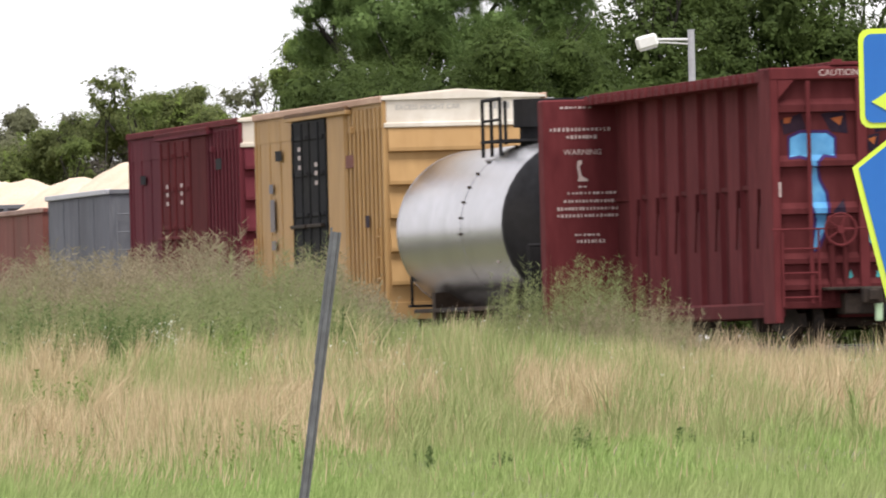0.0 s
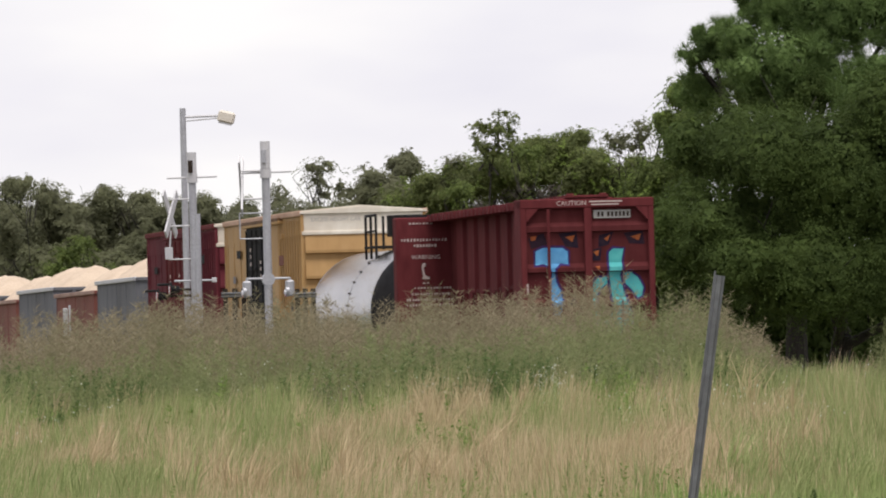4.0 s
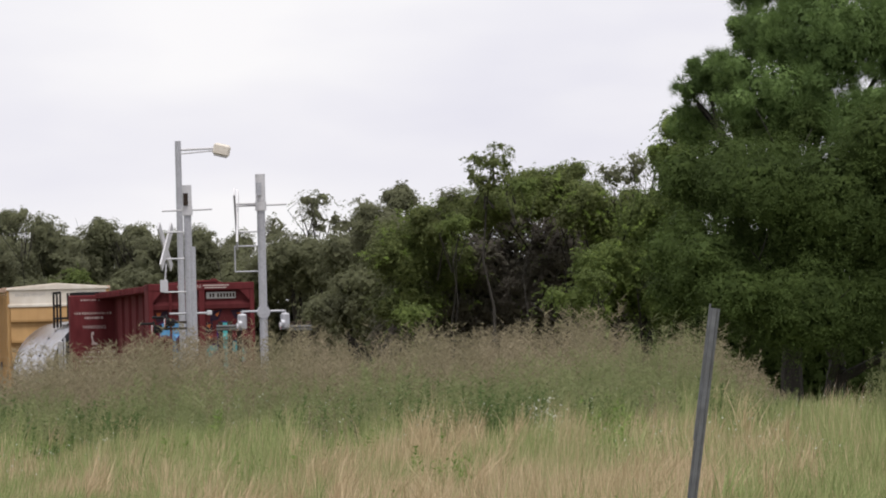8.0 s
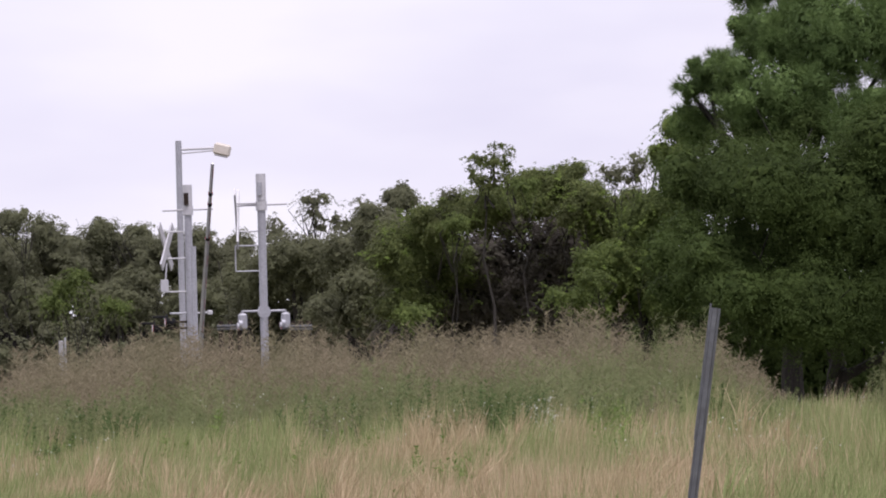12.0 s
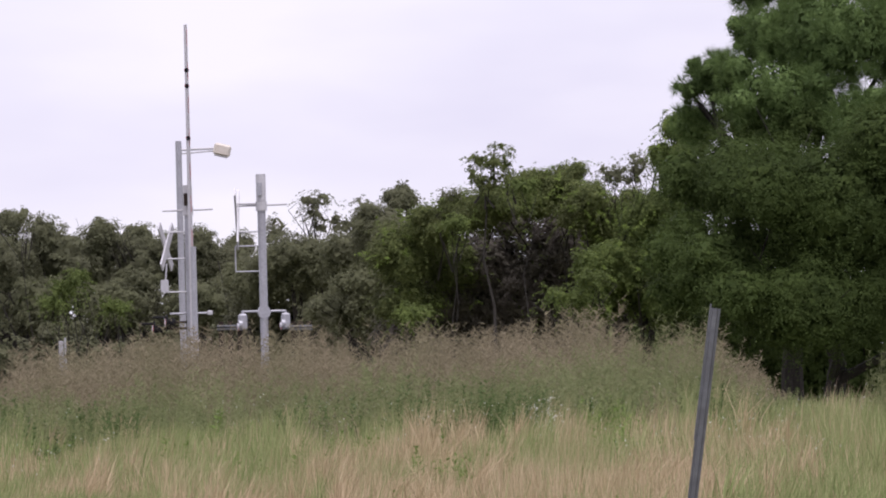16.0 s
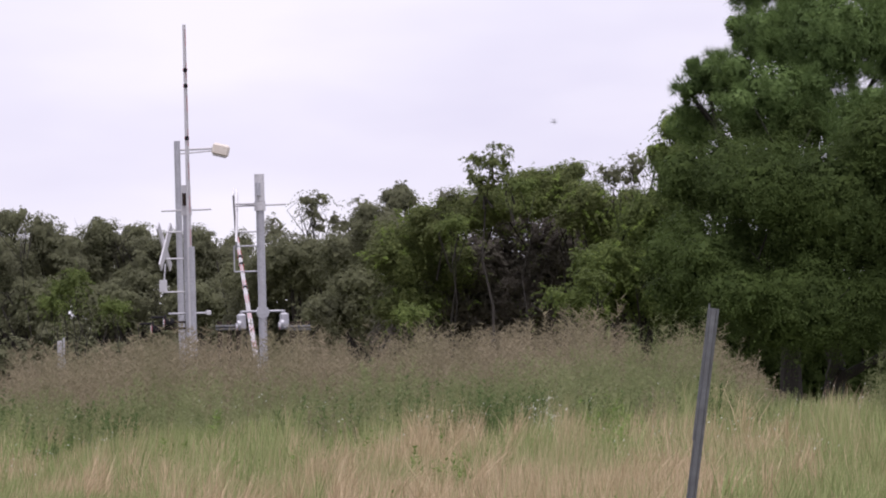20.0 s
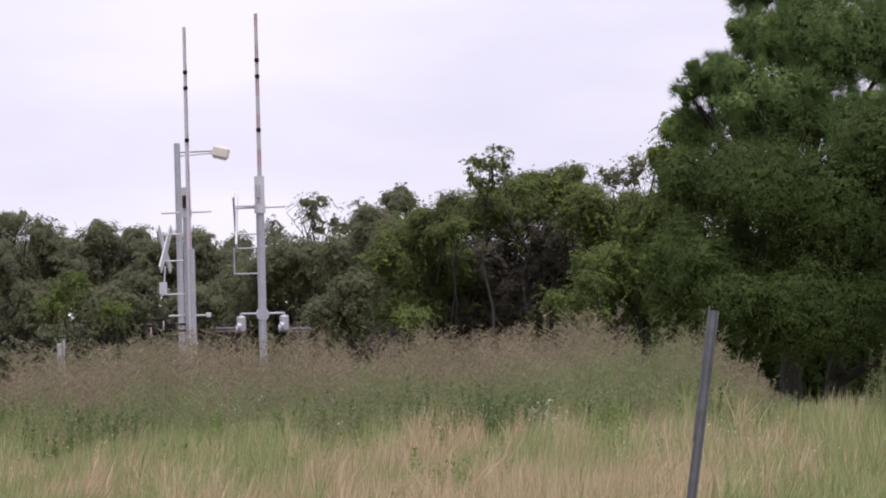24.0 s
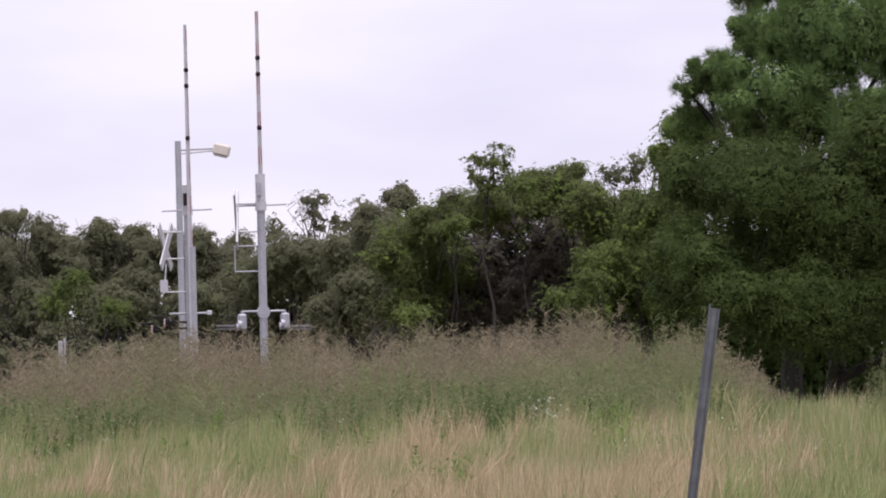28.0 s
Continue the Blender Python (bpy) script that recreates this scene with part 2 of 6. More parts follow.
# ---------------------------------------------------------------- building helpers
def part(name, bm, material, parent=None, label="", m=None, smooth=False):
    me = bpy.data.meshes.new(name)
    bm.to_mesh(me)
    bm.free()
    me.materials.append(M[material])
    if smooth:
        me.polygons.foreach_set("use_smooth", [True] * len(me.polygons))
    ob = new(name, me)
    ob.parent = parent
    if m is not None:
        ob.matrix_basis = m
    if label:
        ob["label"] = label
    return ob


def empty(name, m, label, category, group="", kind=""):
    ob = new(name)
    ob.empty_display_size = 0.2
    ob.matrix_basis = m
    return tagged(ob, label, category, group, kind)


def box(bm, x0, x1, y0, y1, z0, z1, bevel=0.0):
    m = Matrix.LocRotScale(((x0 + x1) / 2, (y0 + y1) / 2, (z0 + z1) / 2), None, (abs(x1 - x0), abs(y1 - y0), abs(z1 - z0)))
    made = bmesh.ops.create_cube(bm, size=1.0, matrix=m)
    if bevel:
        edges = list({e for v in made["verts"] for e in v.link_edges})
        bmesh.ops.bevel(bm, geom=edges, offset=bevel, segments=1, affect='EDGES')
    return bm


def boxes(*rows, bevel=0.0):
    bm = bmesh.new()
    for r in rows:
        box(bm, *r, bevel=bevel)
    return bm


def tube(bm, a, b, r0, r1=None, sides=8, caps=True):
    a, b = Vector(a), Vector(b)
    d = b - a
    m = Matrix.Translation((a + b) / 2) @ d.to_track_quat('Z', 'Y').to_matrix().to_4x4()
    bmesh.ops.create_cone(bm, cap_ends=caps, segments=sides, radius1=r0, radius2=r0 if r1 is None else r1, depth=d.length, matrix=m)
    return bm


def tubes(*rows, sides=8):
    bm = bmesh.new()
    for r in rows:
        tube(bm, *r, sides=sides)
    return bm


def prism(bm, outline, y0, y1):
    """A plate with the outline (x, z), from y0 to y1."""
    front = [bm.verts.new((x, y0, z)) for x, z in outline]
    back = [bm.verts.new((x, y1, z)) for x, z in outline]
    bm.faces.new(front)
    bm.faces.new(back[::-1])
    k = len(outline)
    for i in range(k):
        bm.faces.new((front[i], back[i], back[(i + 1) % k], front[(i + 1) % k]))
    bmesh.ops.recalc_face_normals(bm, faces=bm.faces)
    return bm


def array_mesh(name, co, tris, material, parent=None, label=""):
    """A mesh straight from numpy arrays of corners and triangles."""
    me = bpy.data.meshes.new(name)
    me.vertices.add(len(co))
    me.vertices.foreach_set("co", np.asarray(co, dtype=np.float32).ravel())
    n = len(tris)
    me.loops.add(n * 3)
    me.loops.foreach_set("vertex_index", np.asarray(tris, dtype=np.int32).ravel())
    me.polygons.add(n)
    me.polygons.foreach_set("loop_start", np.arange(0, n * 3, 3, dtype=np.int32))
    me.polygons.foreach_set("loop_total", np.full(n, 3, dtype=np.int32))
    me.update(calc_edges=True)
    me.materials.append(M[material])
    ob = new(name, me)
    ob.parent = parent
    if label:
        ob["label"] = label
    return ob


def words(name, text, size, material, parent, m, label="", thick=0.003):
    cu = bpy.data.curves.new(name, 'FONT')
    cu.body, cu.size, cu.extrude, cu.align_x, cu.align_y = text, size, thick, 'CENTER', 'CENTER'
    cu.resolution_u = 2
    tmp = bpy.data.objects.new(name, cu)
    me = bpy.data.meshes.new_from_object(tmp)
    bpy.data.objects.remove(tmp)
    me.materials.clear()
    me.materials.append(M[material])
    ob = new(name, me)
    ob.parent, ob.matrix_basis = parent, m
    if label:
        ob["label"] = label
    return ob


FACING = pose(0, 0, 0, 90, 0, 0)          # text that reads from the y- side


# ---------------------------------------------------------------- ground
def along(s, w=0.0, h=0.0):
    """A place by the metres along the track, to its right and over the rails."""
    a = radians(TRACK)
    return Vector((13.534 - math.sin(a) * s + math.cos(a) * w, 207.04 + math.cos(a) * s + math.sin(a) * w, RAIL + h))


def smooth(a, b, v):
    t = np.clip((v - a) / (b - a), 0, 1)
    return t * t * (3 - 2 * t)


def terrain(x, y):
    x, y = np.asarray(x, float), np.asarray(y, float)
    side = x / np.maximum(y, 40)
    crest = 1.42 - 0.34 * smooth(0.018, 0.05, side) - 0.42 * smooth(0.052, 0.062, side) + 0.1 * np.sin(x * 0.35)
    z = 0.3 * smooth(40, 110, y) + 0.25 * smooth(110, 150, y)
    z = z + (crest - 0.55) * smooth(142, 186, y)
    z = z + (0.95 - crest) * smooth(200, 232, y)
    a = radians(TRACK)
    w = (x - 13.534) * math.cos(a) + (y - 207.04) * math.sin(a)
    z = z + (1.02 - z) * (1 - smooth(3.5, 7.5, np.abs(w)))
    return z + 0.05 * np.sin(x * 1.3 + y * 0.21) * np.sin(y * 0.37)


def build_ground():
    xs = np.unique(np.concatenate([np.linspace(-2500, -60, 14), np.linspace(-60, 80, 85), np.linspace(80, 2500, 14)]))
    ys = np.unique(np.concatenate([np.linspace(-2500, -20, 12), np.linspace(-20, 90, 23), np.linspace(90, 260, 120), np.linspace(260, 700, 60), np.linspace(700, 4500, 14)]))
    gx, gy = np.meshgrid(xs, ys)
    co = np.stack([gx, gy, terrain(gx, gy)], -1).reshape(-1, 3)
    nx, ny = len(xs), len(ys)
    i = (np.arange(ny - 1)[:, None] * nx + np.arange(nx - 1)[None]).ravel()
    tris = np.concatenate([np.stack([i, i + 1, i + nx + 1], 1), np.stack([i, i + nx + 1, i + nx], 1)])
    ob = array_mesh("ground", co, tris, "soil")
    ob.data.polygons.foreach_set("use_smooth", [True] * len(ob.data.polygons))
    tagged(ob, "uneven grassy field rising gently to the railway", "ground", kind="structure")


build_ground()


def build_track():
    bm = bmesh.new()
    for a, b in zip(range(-60, 640, 50), range(-10, 690, 50)):
        ring = [(-3.6, -0.42), (-1.9, -0.2), (1.9, -0.2), (3.6, -0.42)]
        va = [bm.verts.new(along(a, w, h)) for w, h in ring]
        vb = [bm.verts.new(along(b, w, h)) for w, h in ring]
        for k in range(3):
            bm.faces.new((va[k], va[k + 1], vb[k + 1], vb[k]))
    tagged(part("track_bed", bm, "ballast"), "crushed grey stone ballast bed under the rails", "track bed", kind="structure")
    for side in (-0.755, 0.755):
        bm = bmesh.new()
        for w0, w1, h0, h1 in ((-0.036, 0.036, -0.045, 0.0), (-0.009, 0.009, -0.14, -0.045), (-0.075, 0.075, -0.16, -0.14)):
            c = [along(s, side + w, h) for s in (-60, 640) for h in (h0, h1) for w in (w0, w1)]
            v = [bm.verts.new(p) for p in c]
            for f in ((0, 1, 3, 2), (4, 6, 7, 5), (0, 4, 5, 1), (2, 3, 7, 6), (0, 2, 6, 4), (1, 5, 7, 3)):
                bm.faces.new([v[k] for k in f])
        tagged(part("rail", bm, "rail"), "steel running rail of a single track", "rail", "rails of the track", "structure")
    co, tris = [], []
    quad = ((0, 1, 3), (0, 3, 2), (4, 7, 5), (4, 6, 7), (0, 4, 5), (0, 5, 1), (2, 3, 7), (2, 7, 6), (0, 2, 6), (0, 6, 4), (1, 5, 7), (1, 7, 3))
    for i in range(420):
        k = len(co)
        co += [tuple(along(-50 + i * 0.56 + s, w, h)) for s in (-0.115, 0.115) for h in (-0.33, -0.165) for w in (-1.3, 1.3)]
        tris += [(k + a, k + b, k + c) for a, b, c in quad]
    tagged(array_mesh("wooden_ties", co, tris, "tie"), "dark creosoted wooden ties under the rails", "railway ties", kind="stuff")


build_track()

road = boxes((-160, 160, -9.5, 9.5, -0.09, -0.012))
tagged(part("road", road, "asphalt", m=pose(*along(81, 0, 0.0), 0, 0, TRACK)), "dark asphalt road crossing the railway on the level", "road", kind="structure")


# ---------------------------------------------------------------- the train
def truck(car, y, name="truck"):
    """A two-axle truck: side frames, bolster, axles and four wheels."""
    t = part(name, boxes((-1.05, 1.05, y - 0.18, y + 0.18, 0.45, 0.75), bevel=0.03), "grimy", car)
    for x in (-1.0, 1.0):
        bm = bmesh.new()
        prism(bm, [(-1.15, 0.36), (-0.9, 0.30), (-0.45, 0.22), (0.45, 0.22), (0.9, 0.30), (1.15, 0.36), (1.15, 0.58), (0.5, 0.78), (-0.5, 0.78), (-1.15, 0.58)], -0.07, 0.07)
        part("side_frame", bm, "grimy", t, m=pose(x, y, 0, 0, 0, 90))
    for dy in (-0.88, 0.88):
        part("axle", tubes(((-0.9, y + dy, 0.42), (0.9, y + dy, 0.42), 0.08)), "grimy", t)
        for x in (-0.76, 0.76):
            bm = tubes(((x - 0.065, y + dy, 0.42), (x + 0.065, y + dy, 0.42), 0.42), sides=20)
            tube(bm, (x - 0.09 * (1 if x > 0 else -1), y + dy, 0.42), (x, y + dy, 0.42), 0.45, sides=20)
            part("wheel", bm, "grimy", t)
    return t


def coupler(car, y, out):
    bm = boxes((-0.09, 0.09, min(y, y + out * 0.75), max(y, y + out * 0.75), 0.77, 0.96), bevel=0.02)
    box(bm, -0.17, 0.17, y + out * 0.55 - 0.13, y + out * 0.55 + 0.13, 0.72, 1.0, bevel=0.03)
    part("coupler", bm, "grimy", car)
    part("air_hose", tubes(((0.28, y + out * 0.2, 0.72), (0.30, y + out * 0.5, 0.42), 0.03), ((0.30, y + out * 0.5, 0.42), (0.22, y + out * 0.75, 0.5), 0.03)), "black", car)


def ladder(car, x, y, z0, z1, width, step=0.42, depth=0.06, material="oxide", across=True, name="ladder"):
    """Rungs between two stiles; across: the rungs run along x, else along y."""
    bm = bmesh.new()
    for k in (-width / 2, width / 2):
        a = (x + k, y, z0) if across else (x, y + k, z0)
        tube(bm, a, (a[0], a[1], z1), 0.022, sides=6)
    z = z0 + 0.15
    while z < z1:
        a, b = ((x - width / 2, y, z), (x + width / 2, y, z)) if across else ((x, y - width / 2, z), (x, y + width / 2, z))
        tube(bm, a, b, 0.016, sides=6)
        z += step
    return part(name, bm, material, car)


def paint_patch(name, outline, bands, y_sheet, y_rib, material, parent, slope=0.1):
    """Paint sprayed over a sheet and its ribs: the outline is cut at the ribs' edges and follows their shape."""
    src = bmesh.new()
    src.faces.new([src.verts.new((x, 0, z)) for x, z in outline])
    for z0, z1 in bands:
        for z in (z0, z1, z1 + slope):
            bmesh.ops.bisect_plane(src, geom=src.verts[:] + src.edges[:] + src.faces[:], plane_co=(0, 0, z), plane_no=(0, 0, 1))
    bm = bmesh.new()
    for f in src.faces:
        zc = f.calc_center_median().z
        on = [(a, b) for a, b in bands if a < zc < b + slope]
        pts = []
        for v in f.verts:
            y = y_sheet
            if on:
                y = y_rib + (y_sheet - y_rib) * max(0.0, min(1.0, (v.co.z - on[0][1]) / slope))
            pts.append(bm.verts.new((v.co.x, y, v.co.z)))
        bm.faces.new(pts)
    src.free()
    bmesh.ops.recalc_face_normals(bm, faces=bm.faces)
    return part(name, bm, material, parent)


def grown(outline, by):
    """The outline pushed out by that much all round."""
    area = sum(a[0] * b[1] - b[0] * a[1] for a, b in zip(outline, outline[1:] + outline[:1]))
    turn = 1 if area > 0 else -1
    out = []
    for a, b, c in zip(outline[-1:] + outline[:-1], outline, outline[1:] + outline[:1]):
        n = (Vector((b[1] - a[1], a[0] - b[0])).normalized() + Vector((c[1] - b[1], b[0] - c[0])).normalized()).normalized() * by * turn
        out.append((b[0] + n.x, b[1] + n.y))
    return out


def centerbeam_car():
    """A centre-beam flat car: deck, two end bulkheads, ribbed centre wall with a wide top chord."""
    L, H, W = 22.7, 4.73, 1.55
    car = empty("flat_car", pose(0, 0, 0), "oxide-red centre-beam flat car with sprayed letters on its end wall", "freight car")
    part("deck", boxes((-1.42, 1.42, 0.1, L + 0.3, 0.66, 0.78), (-0.35, 0.35, 0.3, L, 0.5, 0.66), (-1.46, -1.36, 0.1, L + 0.3, 0.52, 0.76), (1.36, 1.46, 0.1, L + 0.3, 0.52, 0.76), bevel=0.015), "oxide_dull", car)
    # added dark plates and tank that block the daylight under the deck
    part("underdeck_plate", boxes((-1.3, 1.3, 2.9, 3.1, 0.28, 0.66), bevel=0.02), "grimy", car)
    part("underdeck_plate", boxes((-1.3, 1.3, L - 2.9, L - 2.7, 0.28, 0.66), bevel=0.02), "grimy", car)
    part("air_tank", boxes((-0.9, 0.9, 4.0, 5.6, 0.3, 0.6), bevel=0.1), "grimy", car)
    ribs = [(3.98, 4.10), (3.06, 3.15), (2.26, 2.35), (1.42, 1.50), (0.98, 1.06)]
    slope = 0.1
    # near end wall
    bh = part("end_wall", boxes((-1.51, 1.51, 0.14, 0.22, 0.7, H - 0.02)), "oxide_dull", car)
    for x0, x1 in ((-W, -W + 0.14), (W - 0.14, W)):
        part("corner_post", boxes((x0, x1, 0.0, 1.05, 0.42, H), bevel=0.02), "oxide", bh)
    part("center_post", boxes((-0.07, 0.1, 0.0, 0.2, 0.7, H - 0.2), bevel=0.015), "oxide", bh)
    part("top_plate", boxes((-W, W, -0.01, 0.6, H - 0.21, H), bevel=0.02), "oxide", bh)
    for z0, z1 in ribs:
        bm = bmesh.new()
        for x0, x1 in ((-W + 0.14, -0.07), (0.1, W - 0.14)):
            v = [bm.verts.new(p) for p in ((x0, 0.14, z0 - 0.02), (x0, 0.05, z0), (x0, 0.05, z1), (x0, 0.14, z1 + slope), (x1, 0.14, z0 - 0.02), (x1, 0.05, z0), (x1, 0.05, z1), (x1, 0.14, z1 + slope))]
            for f in ((0, 1, 5, 4), (1, 2, 6, 5), (2, 3, 7, 6), (0, 3, 2, 1), (4, 5, 6, 7)):
                bm.faces.new([v[k] for k in f])
        bmesh.ops.recalc_face_normals(bm, faces=bm.faces)
        part("rib", bm, "oxide_dull", bh)
    for sx in (-1, 1):
        bm = bmesh.new()
        prism(bm, [(sx * (W - 0.14), H - 0.21), (sx * (W - 0.14), H - 0.52), (sx * (W - 0.42), H - 0.21)], 0.0, 0.16)
        part("gusset", bm, "oxide", bh)
    ladder(car, -0.91, -0.04, 0.75, 4.5, 0.03, step=9, name="brake_pipe")
    ladder(car, -1.1, -0.06, 0.7, 2.0, 0.62, step=0.41, name="step_ladder")
    ladder(car, 1.05, -0.06, 0.7, 2.4, 0.56, step=0.9, name="end_ladder")
    part("handrail", tubes(((-W - 0.05, -0.09, 2.0), (W + 0.1, -0.09, 2.0), 0.014)), "oxide", car)
    wheel = part("brake_wheel", tubes(((-0.42, -0.16, 1.98), (-0.42, -0.02, 1.98), 0.07)), "oxide", car)
    bm = bmesh.new()
    for k in range(16):
        a, b = 2 * math.pi * k / 16, 2 * math.pi * (k + 1) / 16
        tube(bm, (-0.42 + 0.27 * math.cos(a), -0.14, 1.98 + 0.27 * math.sin(a)), (-0.42 + 0.27 * math.cos(b), -0.14, 1.98 + 0.27 * math.sin(b)), 0.022, sides=5)
    for k in range(5):
        a = 2 * math.pi * k / 5
        tube(bm, (-0.42, -0.14, 1.98), (-0.42 + 0.27 * math.cos(a), -0.14, 1.98 + 0.27 * math.sin(a)), 0.016, sides=5)
    part("rim", bm, "oxide", wheel)
    part("brake_housing", boxes((-0.62, -0.22, 0.0, 0.14, 1.72, 2.22), bevel=0.03), "oxide_dull", car)
    part("brake_rod", boxes((-0.6, -0.48, 0.02, 0.13, 0.75, 1.75), bevel=0.03), "oxide_dull", car)
    part("brake_chain", boxes((-0.36, -0.27, 0.02, 0.13, 0.75, 1.75), bevel=0.03), "oxide_dull", car)
    part("crossover_platform", boxes((-0.75, 1.25, -0.35, 0.02, 0.96, 1.01), bevel=0.01), "grimy", car)
    part("draft_sill", boxes((-0.4, 0.4, -0.25, 0.6, 0.55, 0.9), (0.45, 1.0, -0.1, 0.2, 0.45, 0.9), bevel=0.02), "grimy", car)
    # number plate: its characters are plain bars
    pl = part("number_plate", boxes((0.16, 1.02, 0.10, 0.125, 4.27, 4.46), bevel=0.006), "plate", car, "pale grey metal plate with dark characters")
    for k in range(8):
        x = 0.25 + k * 0.09 + (0.05 if k > 1 else 0)
        part("character", boxes((x, x + 0.055, 0.094, 0.099, 4.31, 4.42)), "grimy", pl)
    words("caution_lettering", "CAUTION", 0.155, "lettering", car, Matrix.Translation((-0.36, -0.016, 4.625)) @ FACING)
    part("caution_note", boxes((0.05, 0.82, -0.018, -0.012, 4.64, 4.675), (0.1, 0.74, -0.018, -0.012, 4.575, 4.605)), "lettering", car)
    part("reflector", boxes((-1.44, -1.40, -0.006, 0.0, 2.55, 2.8)), "lettering", car)
    # sprayed letters
    s, r = 0.134, 0.044
    tee = [(-1.2, 3.54), (-1.02, 3.62), (-0.57, 3.61), (-0.45, 3.52), (-0.45, 3.23), (-0.63, 3.26), (-0.77, 3.13), (-0.74, 2.83), (-0.62, 2.59), (-0.6, 2.42), (-0.63, 2.03), (-0.77, 1.7), (-0.86, 1.62), (-0.82, 1.83), (-0.77, 2.16), (-0.85, 2.4), (-0.85, 2.73), (-0.83, 3.03), (-0.88, 3.2), (-1.04, 3.25), (-1.21, 3.22)]
    stem = [(0.5, 3.48), (0.6, 3.57), (0.84, 3.56), (0.79, 3.31), (0.79, 3.09), (0.74, 2.96), (0.83, 2.57), (0.91, 2.29), (1.0, 2.1), (1.02, 1.89), (0.95, 1.74), (0.81, 1.72), (0.72, 1.61), (0.55, 1.57), (0.31, 1.65), (0.3, 1.86), (0.46, 1.95), (0.58, 2.12), (0.58, 2.32), (0.53, 2.65), (0.5, 2.98)]
    bowl = [(0.31, 1.65), (0.1, 1.77), (0.07, 2.2), (0.04, 2.53), (0.04, 2.7), (0.2, 2.89), (0.44, 2.93), (0.45, 2.77), (0.29, 2.66), (0.21, 2.54), (0.16, 2.33), (0.21, 2.12), (0.37, 1.95), (0.32, 1.85)]
    curl = [(0.84, 3.0), (0.99, 3.03), (1.17, 2.89), (1.28, 2.66), (1.24, 2.47), (1.15, 2.43), (1.02, 2.62), (0.87, 2.76)]
    for o in (tee, stem, bowl, curl):
        paint_patch("sprayed_outline", grown(o, 0.055), ribs, s, r, "violet_spray", bh)
    for o in ([(-1.36, 3.84), (-1.0, 3.96), (-0.92, 3.7), (-1.3, 3.6)], [(-0.66, 3.94), (-0.24, 4.0), (-0.2, 3.6), (-0.5, 3.64)], [(0.28, 3.88), (0.62, 3.96), (0.5, 3.66), (0.26, 3.6)],
              [(0.86, 3.92), (1.3, 3.98), (1.34, 3.66), (0.98, 3.68)], [(0.14, 3.56), (0.34, 3.6), (0.3, 3.3), (0.12, 3.3)], [(-0.5, 2.3), (-0.3, 2.5), (-0.28, 2.2), (-0.46, 2.1)],
              [(1.1, 1.9), (1.36, 1.98), (1.36, 1.66), (1.0, 1.66)]):
        paint_patch("sprayed_shadow", o, ribs, s, r, "dark_spray", bh)
    s, r = 0.130, 0.040
    paint_patch("sprayed_letter", tee, ribs, s, r, "blue_spray", bh)
    for o in (stem, bowl, curl):
        paint_patch("sprayed_letter", o, ribs, s, r, "teal_spray", bh)
    for o in ([(-1.3, 3.88), (-1.16, 3.9), (-1.2, 3.8), (-1.3, 3.78)], [(-0.5, 3.86), (-0.28, 3.9), (-0.34, 3.74)], [(0.4, 3.8), (0.54, 3.9), (0.48, 3.74)], [(1.02, 3.84), (1.26, 3.9), (1.2, 3.74)],
              [(0.14, 3.5), (0.28, 3.54), (0.24, 3.4)], [(0.16, 3.16), (0.28, 3.18), (0.26, 3.08)], [(1.16, 1.86), (1.34, 1.9), (1.34, 1.72), (1.18, 1.7)]):
        paint_patch("sprayed_patch", o, ribs, s - 0.003, r - 0.003, "orange_spray", bh)
    for x0, x1, z0, z1 in ((0.22, 0.42, 1.16, 1.3), (0.46, 0.6, 1.14, 1.28), (0.66, 0.9, 1.16, 1.3), (1.0, 1.3, 1.16, 1.34), (0.75, 1.32, 1.5, 1.58), (-0.25, -0.18, 1.15, 1.3)):
        paint_patch("sprayed_scrawl", [(x0, z0), (x1, z0 + 0.02), (x1 - 0.03, z1), (x0 + 0.02, z1 - 0.03)], ribs, s, r, "teal_spray", bh)
    part("stencil_note", boxes((0.22, 0.55, 0.124, 0.13, 1.74, 1.78), (0.22, 0.52, 0.124, 0.13, 1.66, 1.7)), "orange_spray", car)
    # far end wall, whose lettered inner side looks back
    fw = part("end_wall", boxes((-1.44, 1.44, L, L + 0.55, 0.45, H), bevel=0.03), "oxide", car)
    words("warning_lettering", "WARNING", 0.15, "lettering", fw, Matrix.Translation((-0.7, L - 0.005, 3.74)) @ FACING)
    bm = bmesh.new()
    random.seed(5)
    for z, h, x0, x1, n in ((4.58, 0.06, -1.12, -0.5, 7), (4.17, 0.09, -1.32, -0.15, 15), (4.03, 0.09, -1.0, -0.42, 8), (3.1, 0.05, -0.8, -0.6, 2), (2.98, 0.06, -1.02, -0.06, 12),
                            (2.83, 0.075, -1.08, -0.12, 14), (2.69, 0.08, -1.22, -0.04, 17), (2.56, 0.08, -1.22, -0.04, 16), (2.2, 0.06, -0.9, -0.4, 6), (2.08, 0.09, -0.86, -0.3, 8)):
        step = (x1 - x0) / n
        for k in range(n):
            a = x0 + k * step
            q = random.uniform(0.28, 0.42) * h
            box(bm, a + random.uniform(0, 0.02), a + step * random.uniform(0.55, 0.88), L - 0.012, L - 0.006, z - q, z + q)
    part("loading_stencil", bm, "lettering", fw)["kind"] = "stuff"
    bm = bmesh.new()
